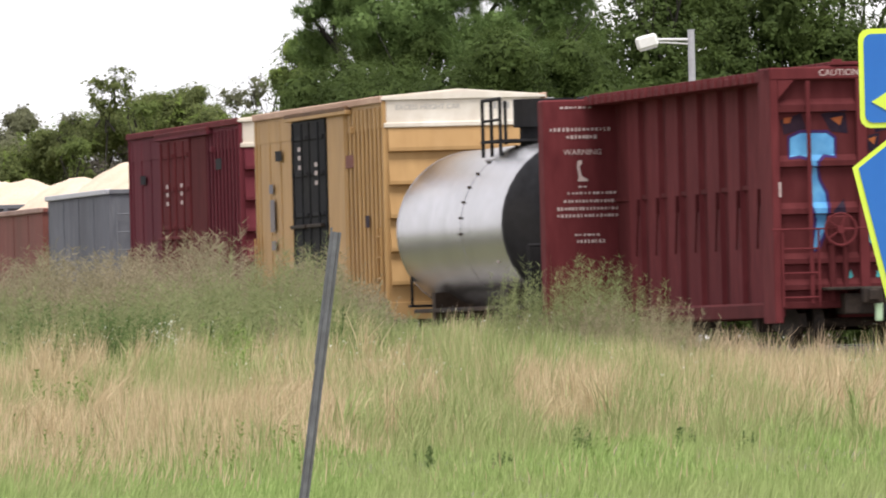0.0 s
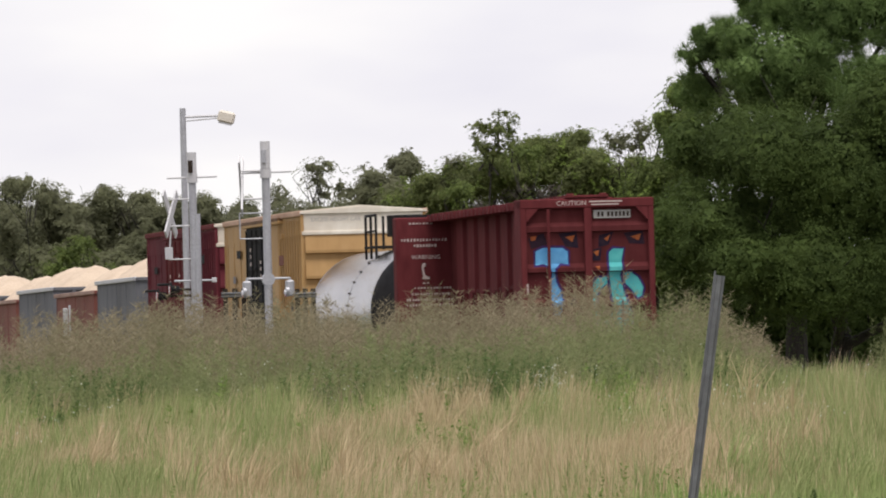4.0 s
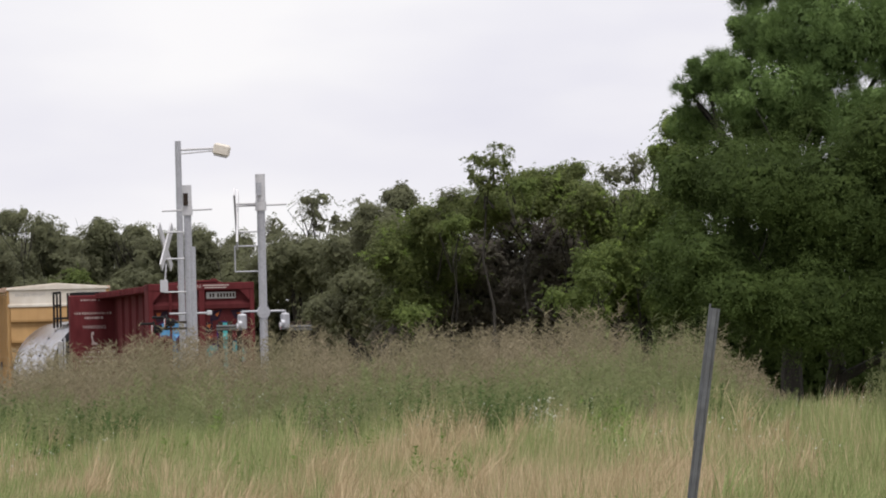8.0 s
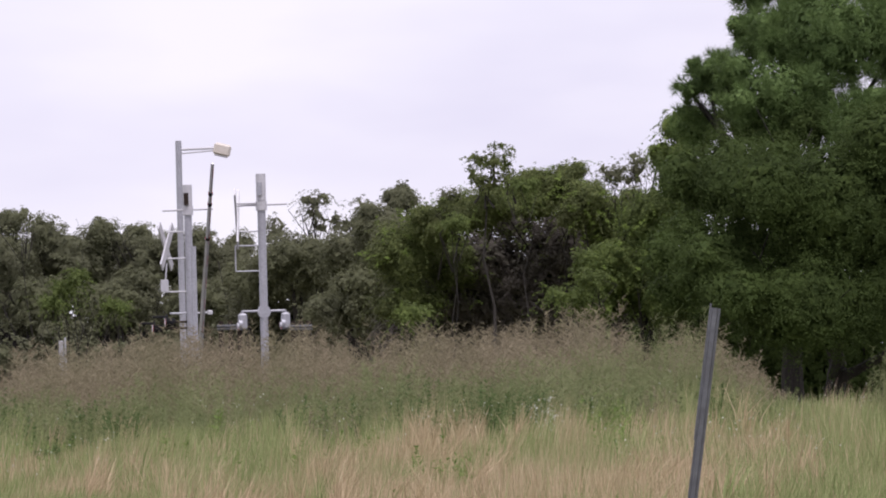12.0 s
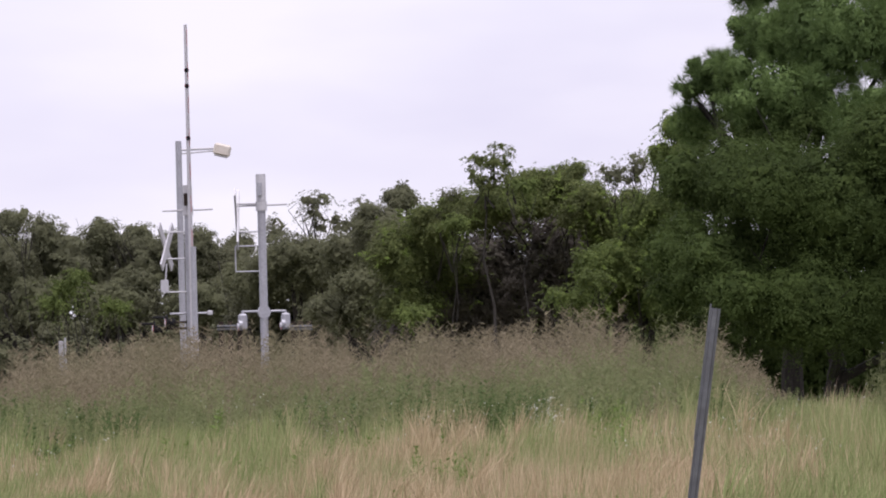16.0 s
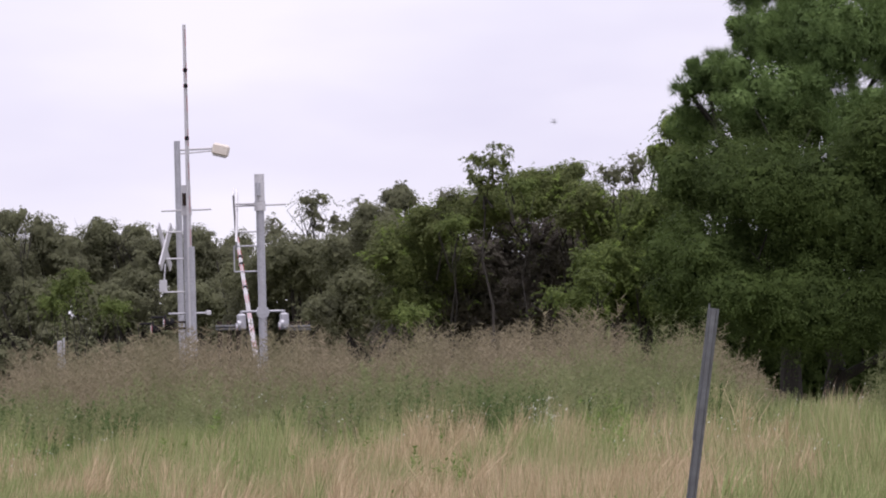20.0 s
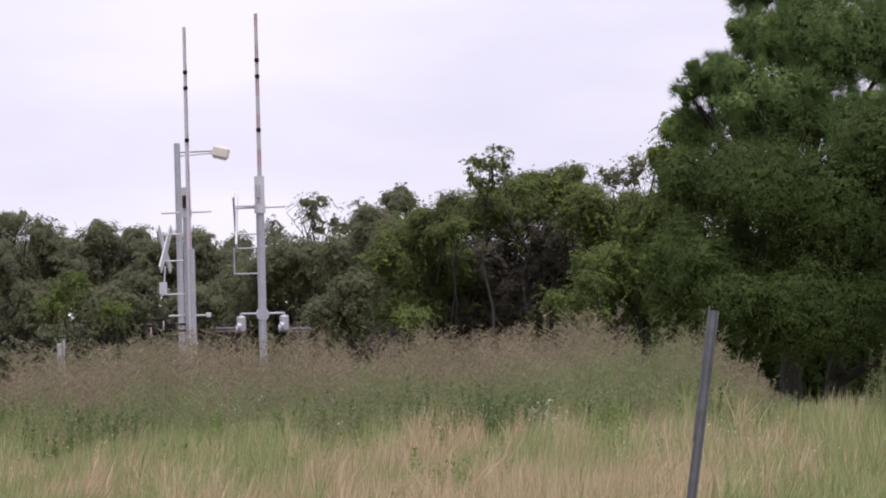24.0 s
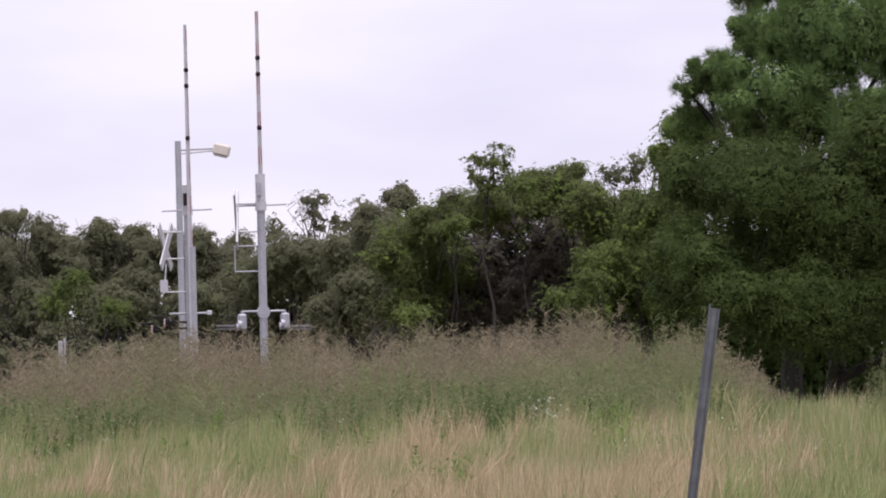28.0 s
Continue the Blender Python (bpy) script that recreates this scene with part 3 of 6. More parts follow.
    prism(bm, [(-0.80, 3.58), (-0.72, 3.6), (-0.72, 3.52), (-0.77, 3.48), (-0.73, 3.3), (-0.62, 3.24), (-0.62, 3.2), (-0.8, 3.2), (-0.8, 3.24), (-0.78, 3.28), (-0.81, 3.46)], L - 0.012, L - 0.006)
    part("stencil_mark", bm, "lettering", fw)
    # centre wall
    cw = part("center_wall", boxes((-0.06, 0.06, 0.6, L, 0.78, H - 0.1)), "oxide_dull", car)
    y = 0.95
    while y < L - 0.6:
        bm = bmesh.new()
        for sx in (-1, 1):
            v = [(sx * 0.06, y - 0.62), (sx * 0.15, y - 0.56), (sx * 0.15, y + 0.56), (sx * 0.06, y + 0.62)]
            top = [bm.verts.new((a, b, H - 0.12)) for a, b in v]
            low = [bm.verts.new((a, b, 0.78)) for a, b in v]
            for i in range(3):
                bm.faces.new((top[i], top[i + 1], low[i + 1], low[i]))
        bmesh.ops.recalc_face_normals(bm, faces=bm.faces)
        up = part("upright", bm, "oxide", cw)
        part("strap", tubes(((-0.185, y - 0.5, 2.6), (-0.215, y - 0.42, 1.75), 0.02), ((-0.18, y - 0.5, 2.5), (-0.175, y - 0.5, 2.8), 0.04), sides=6), "oxide_dull", up)
        y += 1.95
    part("mid_rail", boxes((-0.12, -0.06, 0.6, L, 2.8, 2.88), (0.06, 0.12, 0.6, L, 2.8, 2.88)), "oxide_dull", cw)
    part("top_chord", boxes((-0.62, 0.62, 0.1, L + 0.3, H - 0.12, H + 0.02), (-0.5, 0.5, -0.02, L + 0.3, H + 0.02, H + 0.08), (0.3, 0.46, -0.03, 0.12, H + 0.02, H + 0.12), (-0.46, -0.3, -0.03, 0.12, H + 0.02, H + 0.12), bevel=0.01), "oxide", cw)
    y = 0.8
    while y < L:
        for x in (-0.655, 0.61):
            part("chord_clip", boxes((x, x + 0.045, y, y + 0.08, H - 0.12, H + 0.05)), "oxide", cw)
        y += 0.68
    # light at the rear coupler
    eot = part("rear_marker", boxes((0.05, 0.17, -0.62, -0.5, 0.42, 0.98), bevel=0.02), "pale_green", car, "pale green rear marker box")
    part("marker_lamp", tubes(((0.11, -0.645, 0.9), (0.11, -0.62, 0.9), 0.05)), "lens", eot)
    truck(car, 1.6)
    truck(car, L - 1.2)
    coupler(car, 0.0, -1)
    coupler(car, L + 0.55, 1)
    return car


def box_car(paint, label, lettered, door_paint, trim, slide):
    """A high box car: ribbed sides, a plug door, ridged ends under a pale cap."""
    L, H, W = 17.0, 5.30, 1.62
    car = empty("box_car", pose(0, 0, 0), label, "freight car", "box cars of the train")
    body = part("body", boxes((-W, W, 0.0, L, 1.0, 4.66), bevel=0.03), paint, car)
    part("upper_band", boxes((-W, W, 0.004, L - 0.004, 4.66, H - 0.14), bevel=0.02), "cream", car, "weathered white upper band")
    for sx in (-1, 1):
        part("side_sheet", boxes((sx * (W - 0.01), sx * (W + 0.012), 0.06, L - 0.06, 4.6, H - 0.2)), paint, body)
        part("sill", boxes((sx * (W - 0.06), sx * (W + 0.03), 0.3, L - 0.3, 0.72, 1.06), bevel=0.02), paint, body)
    bm = bmesh.new()
    prism(bm, [(-W - 0.06, H - 0.14), (W + 0.06, H - 0.14), (W + 0.06, H - 0.1), (0, H + 0.03), (-W - 0.06, H - 0.1)], -0.05, L + 0.05)
    roof = part("roof", bm, "cream", car)
    for sx in (-1, 1):
        part("roof_edge", boxes((sx * (W + 0.03), sx * (W + 0.085), -0.04, L + 0.04, H - 0.2, H - 0.055), bevel=0.02), trim, roof)
        part("door_canopy", boxes((sx * (W + 0.02), sx * (W + 0.16), 4.0, 12.0, H - 0.27, H - 0.16), bevel=0.02), slide, roof)
    y = 0.6
    while y < L:
        bm = bmesh.new()
        prism(bm, [(-W - 0.06, H - 0.1), (0, H + 0.03), (W + 0.06, H - 0.1), (W + 0.06, H - 0.06), (0, H + 0.07), (-W - 0.06, H - 0.06)], y, y + 0.09)
        part("roof_rib", bm, "cream", roof)
        y += 1.16
    # ridged ends
    for y0, out in ((0.0, -1), (L, 1)):
        for z in (1.45, 2.12, 2.79, 3.46, 4.13):
            bm = bmesh.new()
            v = [bm.verts.new((x, y, zz)) for x in (-W + 0.08, W - 0.08) for y, zz in ((y0, z - 0.03), (y0 + out * 0.11, z), (y0 + out * 0.11, z + 0.07), (y0, z + 0.5))]
            for f in ((0, 1, 5, 4), (1, 2, 6, 5), (2, 3, 7, 6), (0, 3, 2, 1), (4, 5, 6, 7)):
                bm.faces.new([v[k] for k in f])
            bmesh.ops.recalc_face_normals(bm, faces=bm.faces)
            part("end_ridge", bm, paint, body)
        part("end_sill", boxes((-W, W, y0 - 0.03, y0 + 0.03, 0.75, 1.1), bevel=0.01), paint, body)
        part("band_lip", boxes((-W - 0.005, W + 0.005, y0 - 0.05, y0 + 0.04, 4.6, 4.7), bevel=0.015), "cream", body)
    d0, d1 = 7.1, 11.5
    for sx in (-1, 1):
        for k in range(9):
            y = 0.42 + k * 0.52
            part("side_post", boxes((sx * W, sx * (W + 0.05), y - 0.075, y + 0.075, 1.02, H - 0.27), bevel=0.03), paint, body)
        for y in (12.1, 13.6, 15.1, 16.5):
            part("side_post", boxes((sx * W, sx * (W + 0.02), y - 0.06, y + 0.06, 1.02, H - 0.27), bevel=0.008), paint, body)
        part("slide_panel", boxes((sx * W, sx * (W + 0.06), 4.75, d0 - 0.15, 1.05, H - 0.3), bevel=0.02), slide if paint == "maroon" else paint, body)
        for y in (0.05, L - 0.05):
            part("corner_post", boxes((sx * (W - 0.05), sx * (W + 0.04), y - 0.07, y + 0.07, 0.9, H - 0.16), bevel=0.015), paint, body)
        for a, b in ((d0, (d0 + d1) / 2 - 0.01), ((d0 + d1) / 2 + 0.01, d1)):
            door = part("door", boxes((sx * W, sx * (W + 0.09), a, b, 1.05, H - 0.32), bevel=0.02), door_paint, car, "plug door")
            for z in (1.35, 2.15, 3.0, 3.85, 4.6):
                part("door_ridge", boxes((sx * (W + 0.09), sx * (W + 0.125), a + 0.1, b - 0.1, z - 0.05, z + 0.05), bevel=0.015), door_paint, door)
            for y in (a + 0.5, b - 0.5):
                part("lock_bar", tubes(((sx * (W + 0.15), y, 1.1), (sx * (W + 0.15), y, H - 0.4), 0.025)), door_paint, door)
            for dz in (0.0, 0.2, 0.38):
                z = dz + (3.95 if a > d0 + 1 and lettered else 3.6) - (0.0 if lettered else 0.1)
                part("stencil", boxes((sx * (W + 0.127), sx * (W + 0.131), a + 0.8, a + 1.12, z, z + 0.09)), "lettering", door)
            part("door_bar", boxes((sx * (W + 0.1), sx * (W + 0.19), a + 0.15, b - 0.15, 2.72, 2.8), bevel=0.015), "grimy" if lettered else door_paint, door)
        part("door_rail", boxes((sx * W, sx * (W + 0.16), d0 - 3.2, d1 + 0.4, H - 0.33, H - 0.25), (sx * W, sx * (W + 0.16), d0 - 3.2, d1 + 0.4, 0.98, 1.05), bevel=0.01), paint, body)
        ladder(car, sx * (W + 0.1), 0.35, 0.6, 2.6, 0.42, material=paint, across=False)
        ladder(car, sx * (W + 0.1), L - 0.35, 0.6, 2.6, 0.42, material=paint, across=False)
        for y, z, h, w, material in (((13.6, 4.3, 0.11, 0.42, "black"), (4.1, 4.0, 0.13, 0.5, "brown"), (2.0, 2.75, 0.12, 0.25, "dark_spray"), (14.6, 3.05, 0.34, 0.3, "slate_spray"), (14.7, 3.62, 0.1, 0.26, "slate_spray"), (14.5, 2.42, 0.1, 0.3, "slate_spray"))
                                     if lettered else ((14.6, 4.15, 0.1, 0.42, "black"), (2.9, 4.3, 0.12, 0.42, "black"), (10.3, 4.4, 0.1, 0.4, "dark_spray"))):
            part("side_placard", boxes((sx * (W + 0.056), sx * (W + 0.062), y - w, y + w, z - h, z + h), bevel=0.002), material, body)
        part("ventilator", boxes((sx * W, sx * (W + 0.12), 3.55, 3.75, 4.55, 4.7), bevel=0.02), paint, body)
    if lettered:
        words("end_lettering", "EXCESS HEIGHT CAR", 0.14, "greyletter", car, Matrix.Translation((-0.72, 0.0, 5.0)) @ FACING)
        for k in range(10):
            x = 0.62 + k * 0.088 + (0.06 if k > 3 else 0)
            part("character", boxes((x, x + 0.058, -0.004, 0.004, 4.94, 5.07)), "greyletter", car)
    part("underframe", boxes((-0.3, 0.3, 0.2, L - 0.2, 0.6, 1.0), (-1.3, 1.3, 7.5, 7.8, 0.7, 1.0), (-1.3, 1.3, 9.2, 9.5, 0.7, 1.0)), "grimy", car)
    truck(car, 2.2)
    truck(car, L - 2.2)
    coupler(car, 0.0, -1)
    coupler(car, L, 1)
    return car


def lathe(bm, profile, sides=40):
    """Turns a profile of (y, radius) round the y axis."""
    rings = []
    for y, r in profile:
        rings.append([bm.verts.new((r * math.cos(2 * math.pi * k / sides), y, r * math.sin(2 * math.pi * k / sides))) for k in range(sides)])
    for a, b in zip(rings, rings[1:]):
        for k in range(sides):
            bm.faces.new((a[k], a[(k + 1) % sides], b[(k + 1) % sides], b[k]))
    bmesh.ops.recalc_face_normals(bm, faces=bm.faces)
    return bm


def tank_car():
    L, R, HC = 13.2, 1.62, 2.46
    car = empty("tank_car", pose(0, 0, 0), "silver tank car with black ends and a railed manway", "freight car")
    up = pose(0, 0, HC)
    shell = part("shell", lathe(bmesh.new(), [(1.15, R), (L + 0.2, R)]), "tank", car, "polished silver tank shell", up, True)
    for a, s in ((1.15, -1), (L + 0.2, 1)):
        prof = [(a + s * d, r) for d, r in ((0, R), (0.02, R + 0.01), (0.12 if s < 0 else 0.05, R + 0.01))]
        e = prof[-1][0]
        prof += [(e + s * (0.6 if s < 0 else 0.45) * math.sin(radians(q)), (R + 0.01) * math.cos(radians(q))) for q in range(10, 90, 10)] + [(e + s * (0.6 if s < 0 else 0.45), 0.02)]
        part("tank_head", lathe(bmesh.new(), prof), "black" if s < 0 else "tank", car, "black tank end" if s < 0 else "", up, True)
    top = HC + R
    part("manway", tubes(((0, 5.4, top - 0.1), (0, 5.4, top + 0.3), 0.48), ((0, 5.4, top + 0.3), (0, 5.4, top + 0.84), 0.6), sides=20), "black", car)
    part("platform", boxes((-1.0, 1.0, 4.9, 6.9, top + 0.02, top + 0.07)), "black", car)
    for x in (-0.95, 0.95):
        part("rail_bar", tubes(((x, 4.9, top + 0.85), (x, 6.9, top + 0.85), 0.035)), "black", car)
        part("rail_bar", tubes(((x, 4.9, top + 0.45), (x, 6.9, top + 0.45), 0.028)), "black", car)
        for y in (4.9, 5.9, 6.9):
            part("rail_stanchion", tubes(((x, y, top - 0.25), (x, y, top + 0.85), 0.035)), "black", car)
    for x in (-0.5, 0.5):
        part("rail_stanchion", tubes(((x, 6.9, top), (x, 6.9, top + 0.85), 0.035)), "black", car)
    for y in (5.86,):
        part("jacket_band", lathe(bmesh.new(), [(y - 0.03, R - 0.01), (y - 0.03, R + 0.006), (y + 0.03, R + 0.006), (y + 0.03, R - 0.01)]), "tank", shell, "raised band round the tank")
    for k in range(9):
        a = radians(96 + k * 11)
        x, z = (R + 0.012) * math.cos(a), (R + 0.012) * math.sin(a)
        part("jacket_clip", boxes((x - 0.022, x + 0.022, 5.78, 5.94, z - 0.022, z + 0.022)), "grimy", shell)
    for y, z in ((2.4, 1.75), (7.2, 1.8)):
        part("placard", boxes((-1.475, -1.45, y, y + 0.2, z, z + 0.22), bevel=0.008), "lettering", car)
    part("sill", boxes((-0.35, 0.35, -0.3, L + 0.3, 0.62, 1.0), (-1.35, 1.35, 2.2, 2.6, 0.7, 1.25), (-1.35, 1.35, L - 2.6, L - 2.2, 0.7, 1.25)), "grimy", car)
    # dark strips, added to imitate the shaded underside of the tank
    for sx in (-1, 1):
        part("underside_strip", boxes((sx * 1.15, sx * 1.42, 0.4, L - 0.4, 0.86, 0.94), bevel=0.01), "grimy", car)
    part("belly_valve", tubes(((0, 6.2, 0.5), (0, 6.2, 1.0), 0.22), sides=12), "grimy", car)
    for y in (-0.2, L + 0.2):
        part("end_platform", boxes((-1.4, 1.4, y - 0.2, y + 0.2, 0.98, 1.03)), "black", car)
        part("end_rail", tubes(((-1.35, y, 1.0), (-1.35, y, 2.05), 0.03), ((1.35, y, 1.0), (1.35, y, 2.05), 0.03), ((-1.35, y, 2.05), (1.35, y, 2.05), 0.03)), "black", car)
    truck(car, 1.5)
    truck(car, L - 1.5)
    coupler(car, -0.3, -1)
    coupler(car, L + 0.3, 1)
    return car


def heap_car(paint, L, H, label, seed):
    """An open hopper car with ribbed sides and two heaps of pale aggregate."""
    car = empty("hopper_car", pose(0, 0, 0), label, "freight car", "aggregate cars of the train")
    W = 1.55
    body = boxes((-W + 0.04, W - 0.04, 2.0, L - 2.0, 0.85, 0.95))
    hull = part("hull", body, paint, car)
    for sx in (-1, 1):
        part("side_sheet", boxes((sx * (W - 0.04), sx * W, 0.0, L, 1.25, H)), paint, hull)
    for y0, out in ((0.0, 1), (L, -1)):
        body = boxes((-W + 0.045, W - 0.045, y0, y0 + out * 0.05, 2.0, H))
        v = [body.verts.new(p) for p in ((-W, y0 + out * 0.03, 2.0), (W, y0 + out * 0.03, 2.0), (W, y0 + out * 2.1, 0.9), (-W, y0 + out * 2.1, 0.9))]
        body.faces.new(v)
        part("end_sheet", body, paint, hull)
    for sx in (-1, 1):
        part("top_rail", boxes((sx * (W - 0.06), sx * (W + 0.09), -0.02, L + 0.02, H - 0.06, H + 0.06), bevel=0.015), "galv" if paint == "grey" else "brown_rail", hull)
        part("sill", boxes((sx * (W - 0.05), sx * (W + 0.05), 0.0, L, 1.1, 1.3), bevel=0.015), paint, hull)
        n = round(L / 2.6)
        for k in range(n + 1):
            y = 0.06 + (L - 0.12) * k / n
            part("side_post", boxes((sx * W, sx * (W + 0.014), y - 0.05, y + 0.05, 1.25, H - 0.05), bevel=0.006), paint, hull)
    for y0, out in ((0.0, -1), (L, 1)):
        part("end_rail", boxes((-W, W, y0 - 0.06, y0 + 0.06, H - 0.06, H + 0.05), bevel=0.015), paint, hull)
        for x in (-0.9, 0.0, 0.9):
            part("end_post", boxes((x - 0.05, x + 0.05, y0, y0 + out * 0.09, 1.1, H - 0.05)), paint, hull)
        ladder(car, -1.2, y0 + out * 0.12, 0.8, H - 0.2, 0.4, material=paint)
    nx, ny = 17, 56
    gx, gy = np.meshgrid(np.linspace(-W + 0.05, W - 0.05, nx), np.linspace(0.06, L - 0.06, ny))
    r = np.random.default_rng(seed)
    peak = np.zeros_like(gx)
    for c, hgt, w in ((L * 0.36, 0.85 + r.uniform(-0.1, 0.1), 0.36), (L * 0.62, 0.9 + r.uniform(-0.12, 0.1), 0.4)):
        d = np.sqrt(((gx + r.uniform(-0.2, 0.2)) / 1.75) ** 2 + ((gy - c) / (L * w)) ** 2)
        peak = np.maximum(peak, hgt * (1 - np.clip(d, 0, 1) ** 1.6))
    z = H - 0.3 + peak * 1.25 + r.normal(0, 0.02, gx.shape)
    i = (np.arange(ny - 1)[:, None] * nx + np.arange(nx - 1)[None]).ravel()
    array_mesh("load", np.stack([gx, gy, z], -1).reshape(-1, 3), np.concatenate([np.stack([i, i + 1, i + nx + 1], 1), np.stack([i, i + nx + 1, i + nx], 1)]), "sand", car, "heaped pale crushed stone")
    truck(car, 1.4)
    truck(car, L - 1.4)
    coupler(car, 0.0, -1)
    coupler(car, L, 1)
    return car


TRAIN = [(centerbeam_car(), 0.0), (tank_car(), 25.3),
         (box_car("yellow", "yellow high box car with a white cap and black door", True, "black", "roof_tan", "door_brown"), 40.02),
         (box_car("maroon", "oxide-red high box car with a pale end cap", False, "oxide", "oxide", "oxide_dull"), 59.3)]
s_at = 80.4
for k in range(8):
    if k % 2 == 0:
        TRAIN.append((heap_car("grey", 10.6, 4.0, "grey hopper car heaped with pale crushed stone", 20 + k), s_at))
        s_at += 11.6
    else:
        TRAIN.append((heap_car("brown", 11.0, 3.75, "brown hopper car heaped with pale crushed stone", 20 + k), s_at))
        s_at += 12.0


# ---------------------------------------------------------------- the crossing
def light_pair(mast, z, spread, hood, face, small):
    """A cross arm with two hooded flashing lights that look along face."""
    arm = part("cross_arm", tubes(((-spread, 0, z), (spread, 0, z), 0.026)), "galv", mast)
    part("junction_box", tubes(((0, -0.1, z - 0.02), (0, 0.1, z - 0.02), 0.155), sides=8), "galv", mast)
    for sx in (-1, 1):
        x = sx * spread
        part("drop_pipe", tubes(((x, 0, z + 0.02), (x, 0, z - 0.08), 0.03)), hood, arm)
        lamp = part("lamp_housing", boxes((x - 0.1, x + 0.1, -0.1, 0.1, z - 0.42, z - 0.05), bevel=0.035) if small else tubes(((x, 0, z - 0.18), (x, 0, z - 0.5), 0.07, 0.15), sides=12), hood, arm)
        part("lamp_back", tubes(((x - 0.02, 0, z - 0.3), (x + face * 0.1, 0, z - 0.3), 0.13 if small else 0.26), sides=20), hood, lamp)
        out, rim = (0.14, 0.1) if small else (0.36, 0.17)
        bm = bmesh.new()
        for k in range(9):
            a, b = radians(-10 + k * 22.2), radians(-10 + (k + 1) * 22.2)
            p = [bm.verts.new((x + face * d, rim * math.cos(q), z - 0.36 + rim * math.sin(q))) for d, q in ((0.1, a), (out, a), (out, b), (0.1, b))]
            bm.faces.new(p)
        part("hood", bm, hood, lamp)
        part("lens", tubes(((x + face * 0.1, 0, z - 0.36), (x + face * 0.115, 0, z - 0.36), rim - 0.02), sides=16), "lens", lamp)
    return arm


def crossbuck(mast, x, y, z, size, yaw):
    c = part("crossbuck", boxes((-0.02, 0.02, -0.02, 0.02, -0.1, 0.1)), "alum", mast, "white crossed boards seen almost edge-on", pose(x, y, z, 0, 0, yaw))
    for a in (45, -45):
        part("board", boxes((-size / 2, size / 2, -0.02, 0.02, -0.115, 0.115)), "alum", c, m=pose(0, 0.02 if a > 0 else -0.02, 0, 0, a, 0))
    return c


def gate_arm(mast, x, y, z, length, faces):
    """A striped arm that stands up along z; its pivot is the part's origin."""
    arm = part("gate_arm", boxes((-0.05, 0.05, -0.06, 0.06, -0.5, 0.6), bevel=0.01), "galv", mast, "red and white striped gate arm", pose(x, y, z))
    bm = bmesh.new()
    tube(bm, (0, 0, 0.4), (0, 0, length), 0.07, 0.04, sides=4)
    beam = part("beam", bm, "alum", arm)
    k, a = 0, 0.6
    while a < length - 0.05:
        b = min(a + 0.406, length)
        w = 0.06 - 0.028 * a / length
        for sx in faces:
            part("stripe", boxes((sx * 0.031, sx * 0.035, -w, w, a, b)), "white" if k % 2 == 0 or k < 9 and k % 4 == 1 else "red_stripe", beam)
        a, k = b, k + 1
    for f in (0.713, 0.845, 0.885):
        lamp = part("arm_lamp", boxes((-0.045, 0.045, -0.06, 0.06, length * f - 0.05, length * f + 0.05), bevel=0.015), "black", arm)
        part("lamp_lens", tubes(((-0.055, 0, length * f), (0.055, 0, length * f), 0.035)), "lens", lamp)
    part("counterweight", boxes((-0.35, -0.12, -0.12, 0.12, -0.75, -0.3), bevel=0.02), "galv", arm)
    return arm


def gate_mast(m, top, box_z, with_gate, length, ring_z, buck_z, buck_x, cage_z, label, buck):
    mast = empty("crossing_signal", m, label, "crossing signal", "signals of the crossing")
    part("pole", tubes(((0, 0, 0), (0, 0, top), 0.095), sides=14), "galv", mast)
    part("pole_sleeve", tubes(((0, 0, top - 0.62), (0, 0, top), 0.115), sides=14), "alum", mast)
    part("bell", tubes(((-0.05, -0.12, top - 0.5), (-0.05, -0.12, top - 0.2), 0.06)), "grimy" if with_gate < 0 else "galv", mast)
    part("base", boxes((-0.3, 0.3, -0.3, 0.3, 0.0, 0.35), bevel=0.03), "galv", mast)
    part("cross_bar", tubes(((-0.62, 0, ring_z), (0.62, 0.1, ring_z + 0.02), 0.022)), "alum", mast)
    part("collar", tubes(((0, 0, ring_z - 0.12), (0, 0, ring_z + 0.1), 0.13), sides=14), "alum", mast)
    if with_gate < 0:
        part("cross_arm", tubes(((-0.5, 0, box_z), (0.5, 0, box_z), 0.026)), "galv", mast)
        part("arm_cap", boxes((0.42, 0.54, -0.06, 0.06, box_z - 0.05, box_z + 0.06), bevel=0.012), "alum", mast)
    else:
        light_pair(mast, box_z, 0.5, "black" if with_gate == 0 else "galv", -1, with_gate != 0)
    crossbuck(mast, buck_x, 0.0, buck_z, buck, 67 if cage_z is None else 81)
    for dz in (0.35, -0.3):
        part("bracket", tubes(((buck_x, 0, buck_z + dz), (0, 0, buck_z + dz), 0.02)), "alum", mast)
    if cage_z:
        z0, z1 = cage_z
        part("sign_frame", tubes(((buck_x - 0.06, 0, z0), (0, 0, z0), 0.017), ((buck_x - 0.06, 0, z1), (0, 0, z1), 0.017), ((buck_x - 0.06, 0, z0), (buck_x - 0.06, 0, z1), 0.017)), "galv", mast)
    arm = None
    if with_gate:
        part("gate_mechanism", boxes((-0.1, 0.42, 0.15, 0.65, 0.55, 1.35), bevel=0.04), "alum", mast)
        arm = gate_arm(mast, 0.05 if with_gate > 0 else 0.02, 0.3 * with_gate, 1.0, length, (-1, 1) if with_gate > 0 else (1,))
    return mast, arm


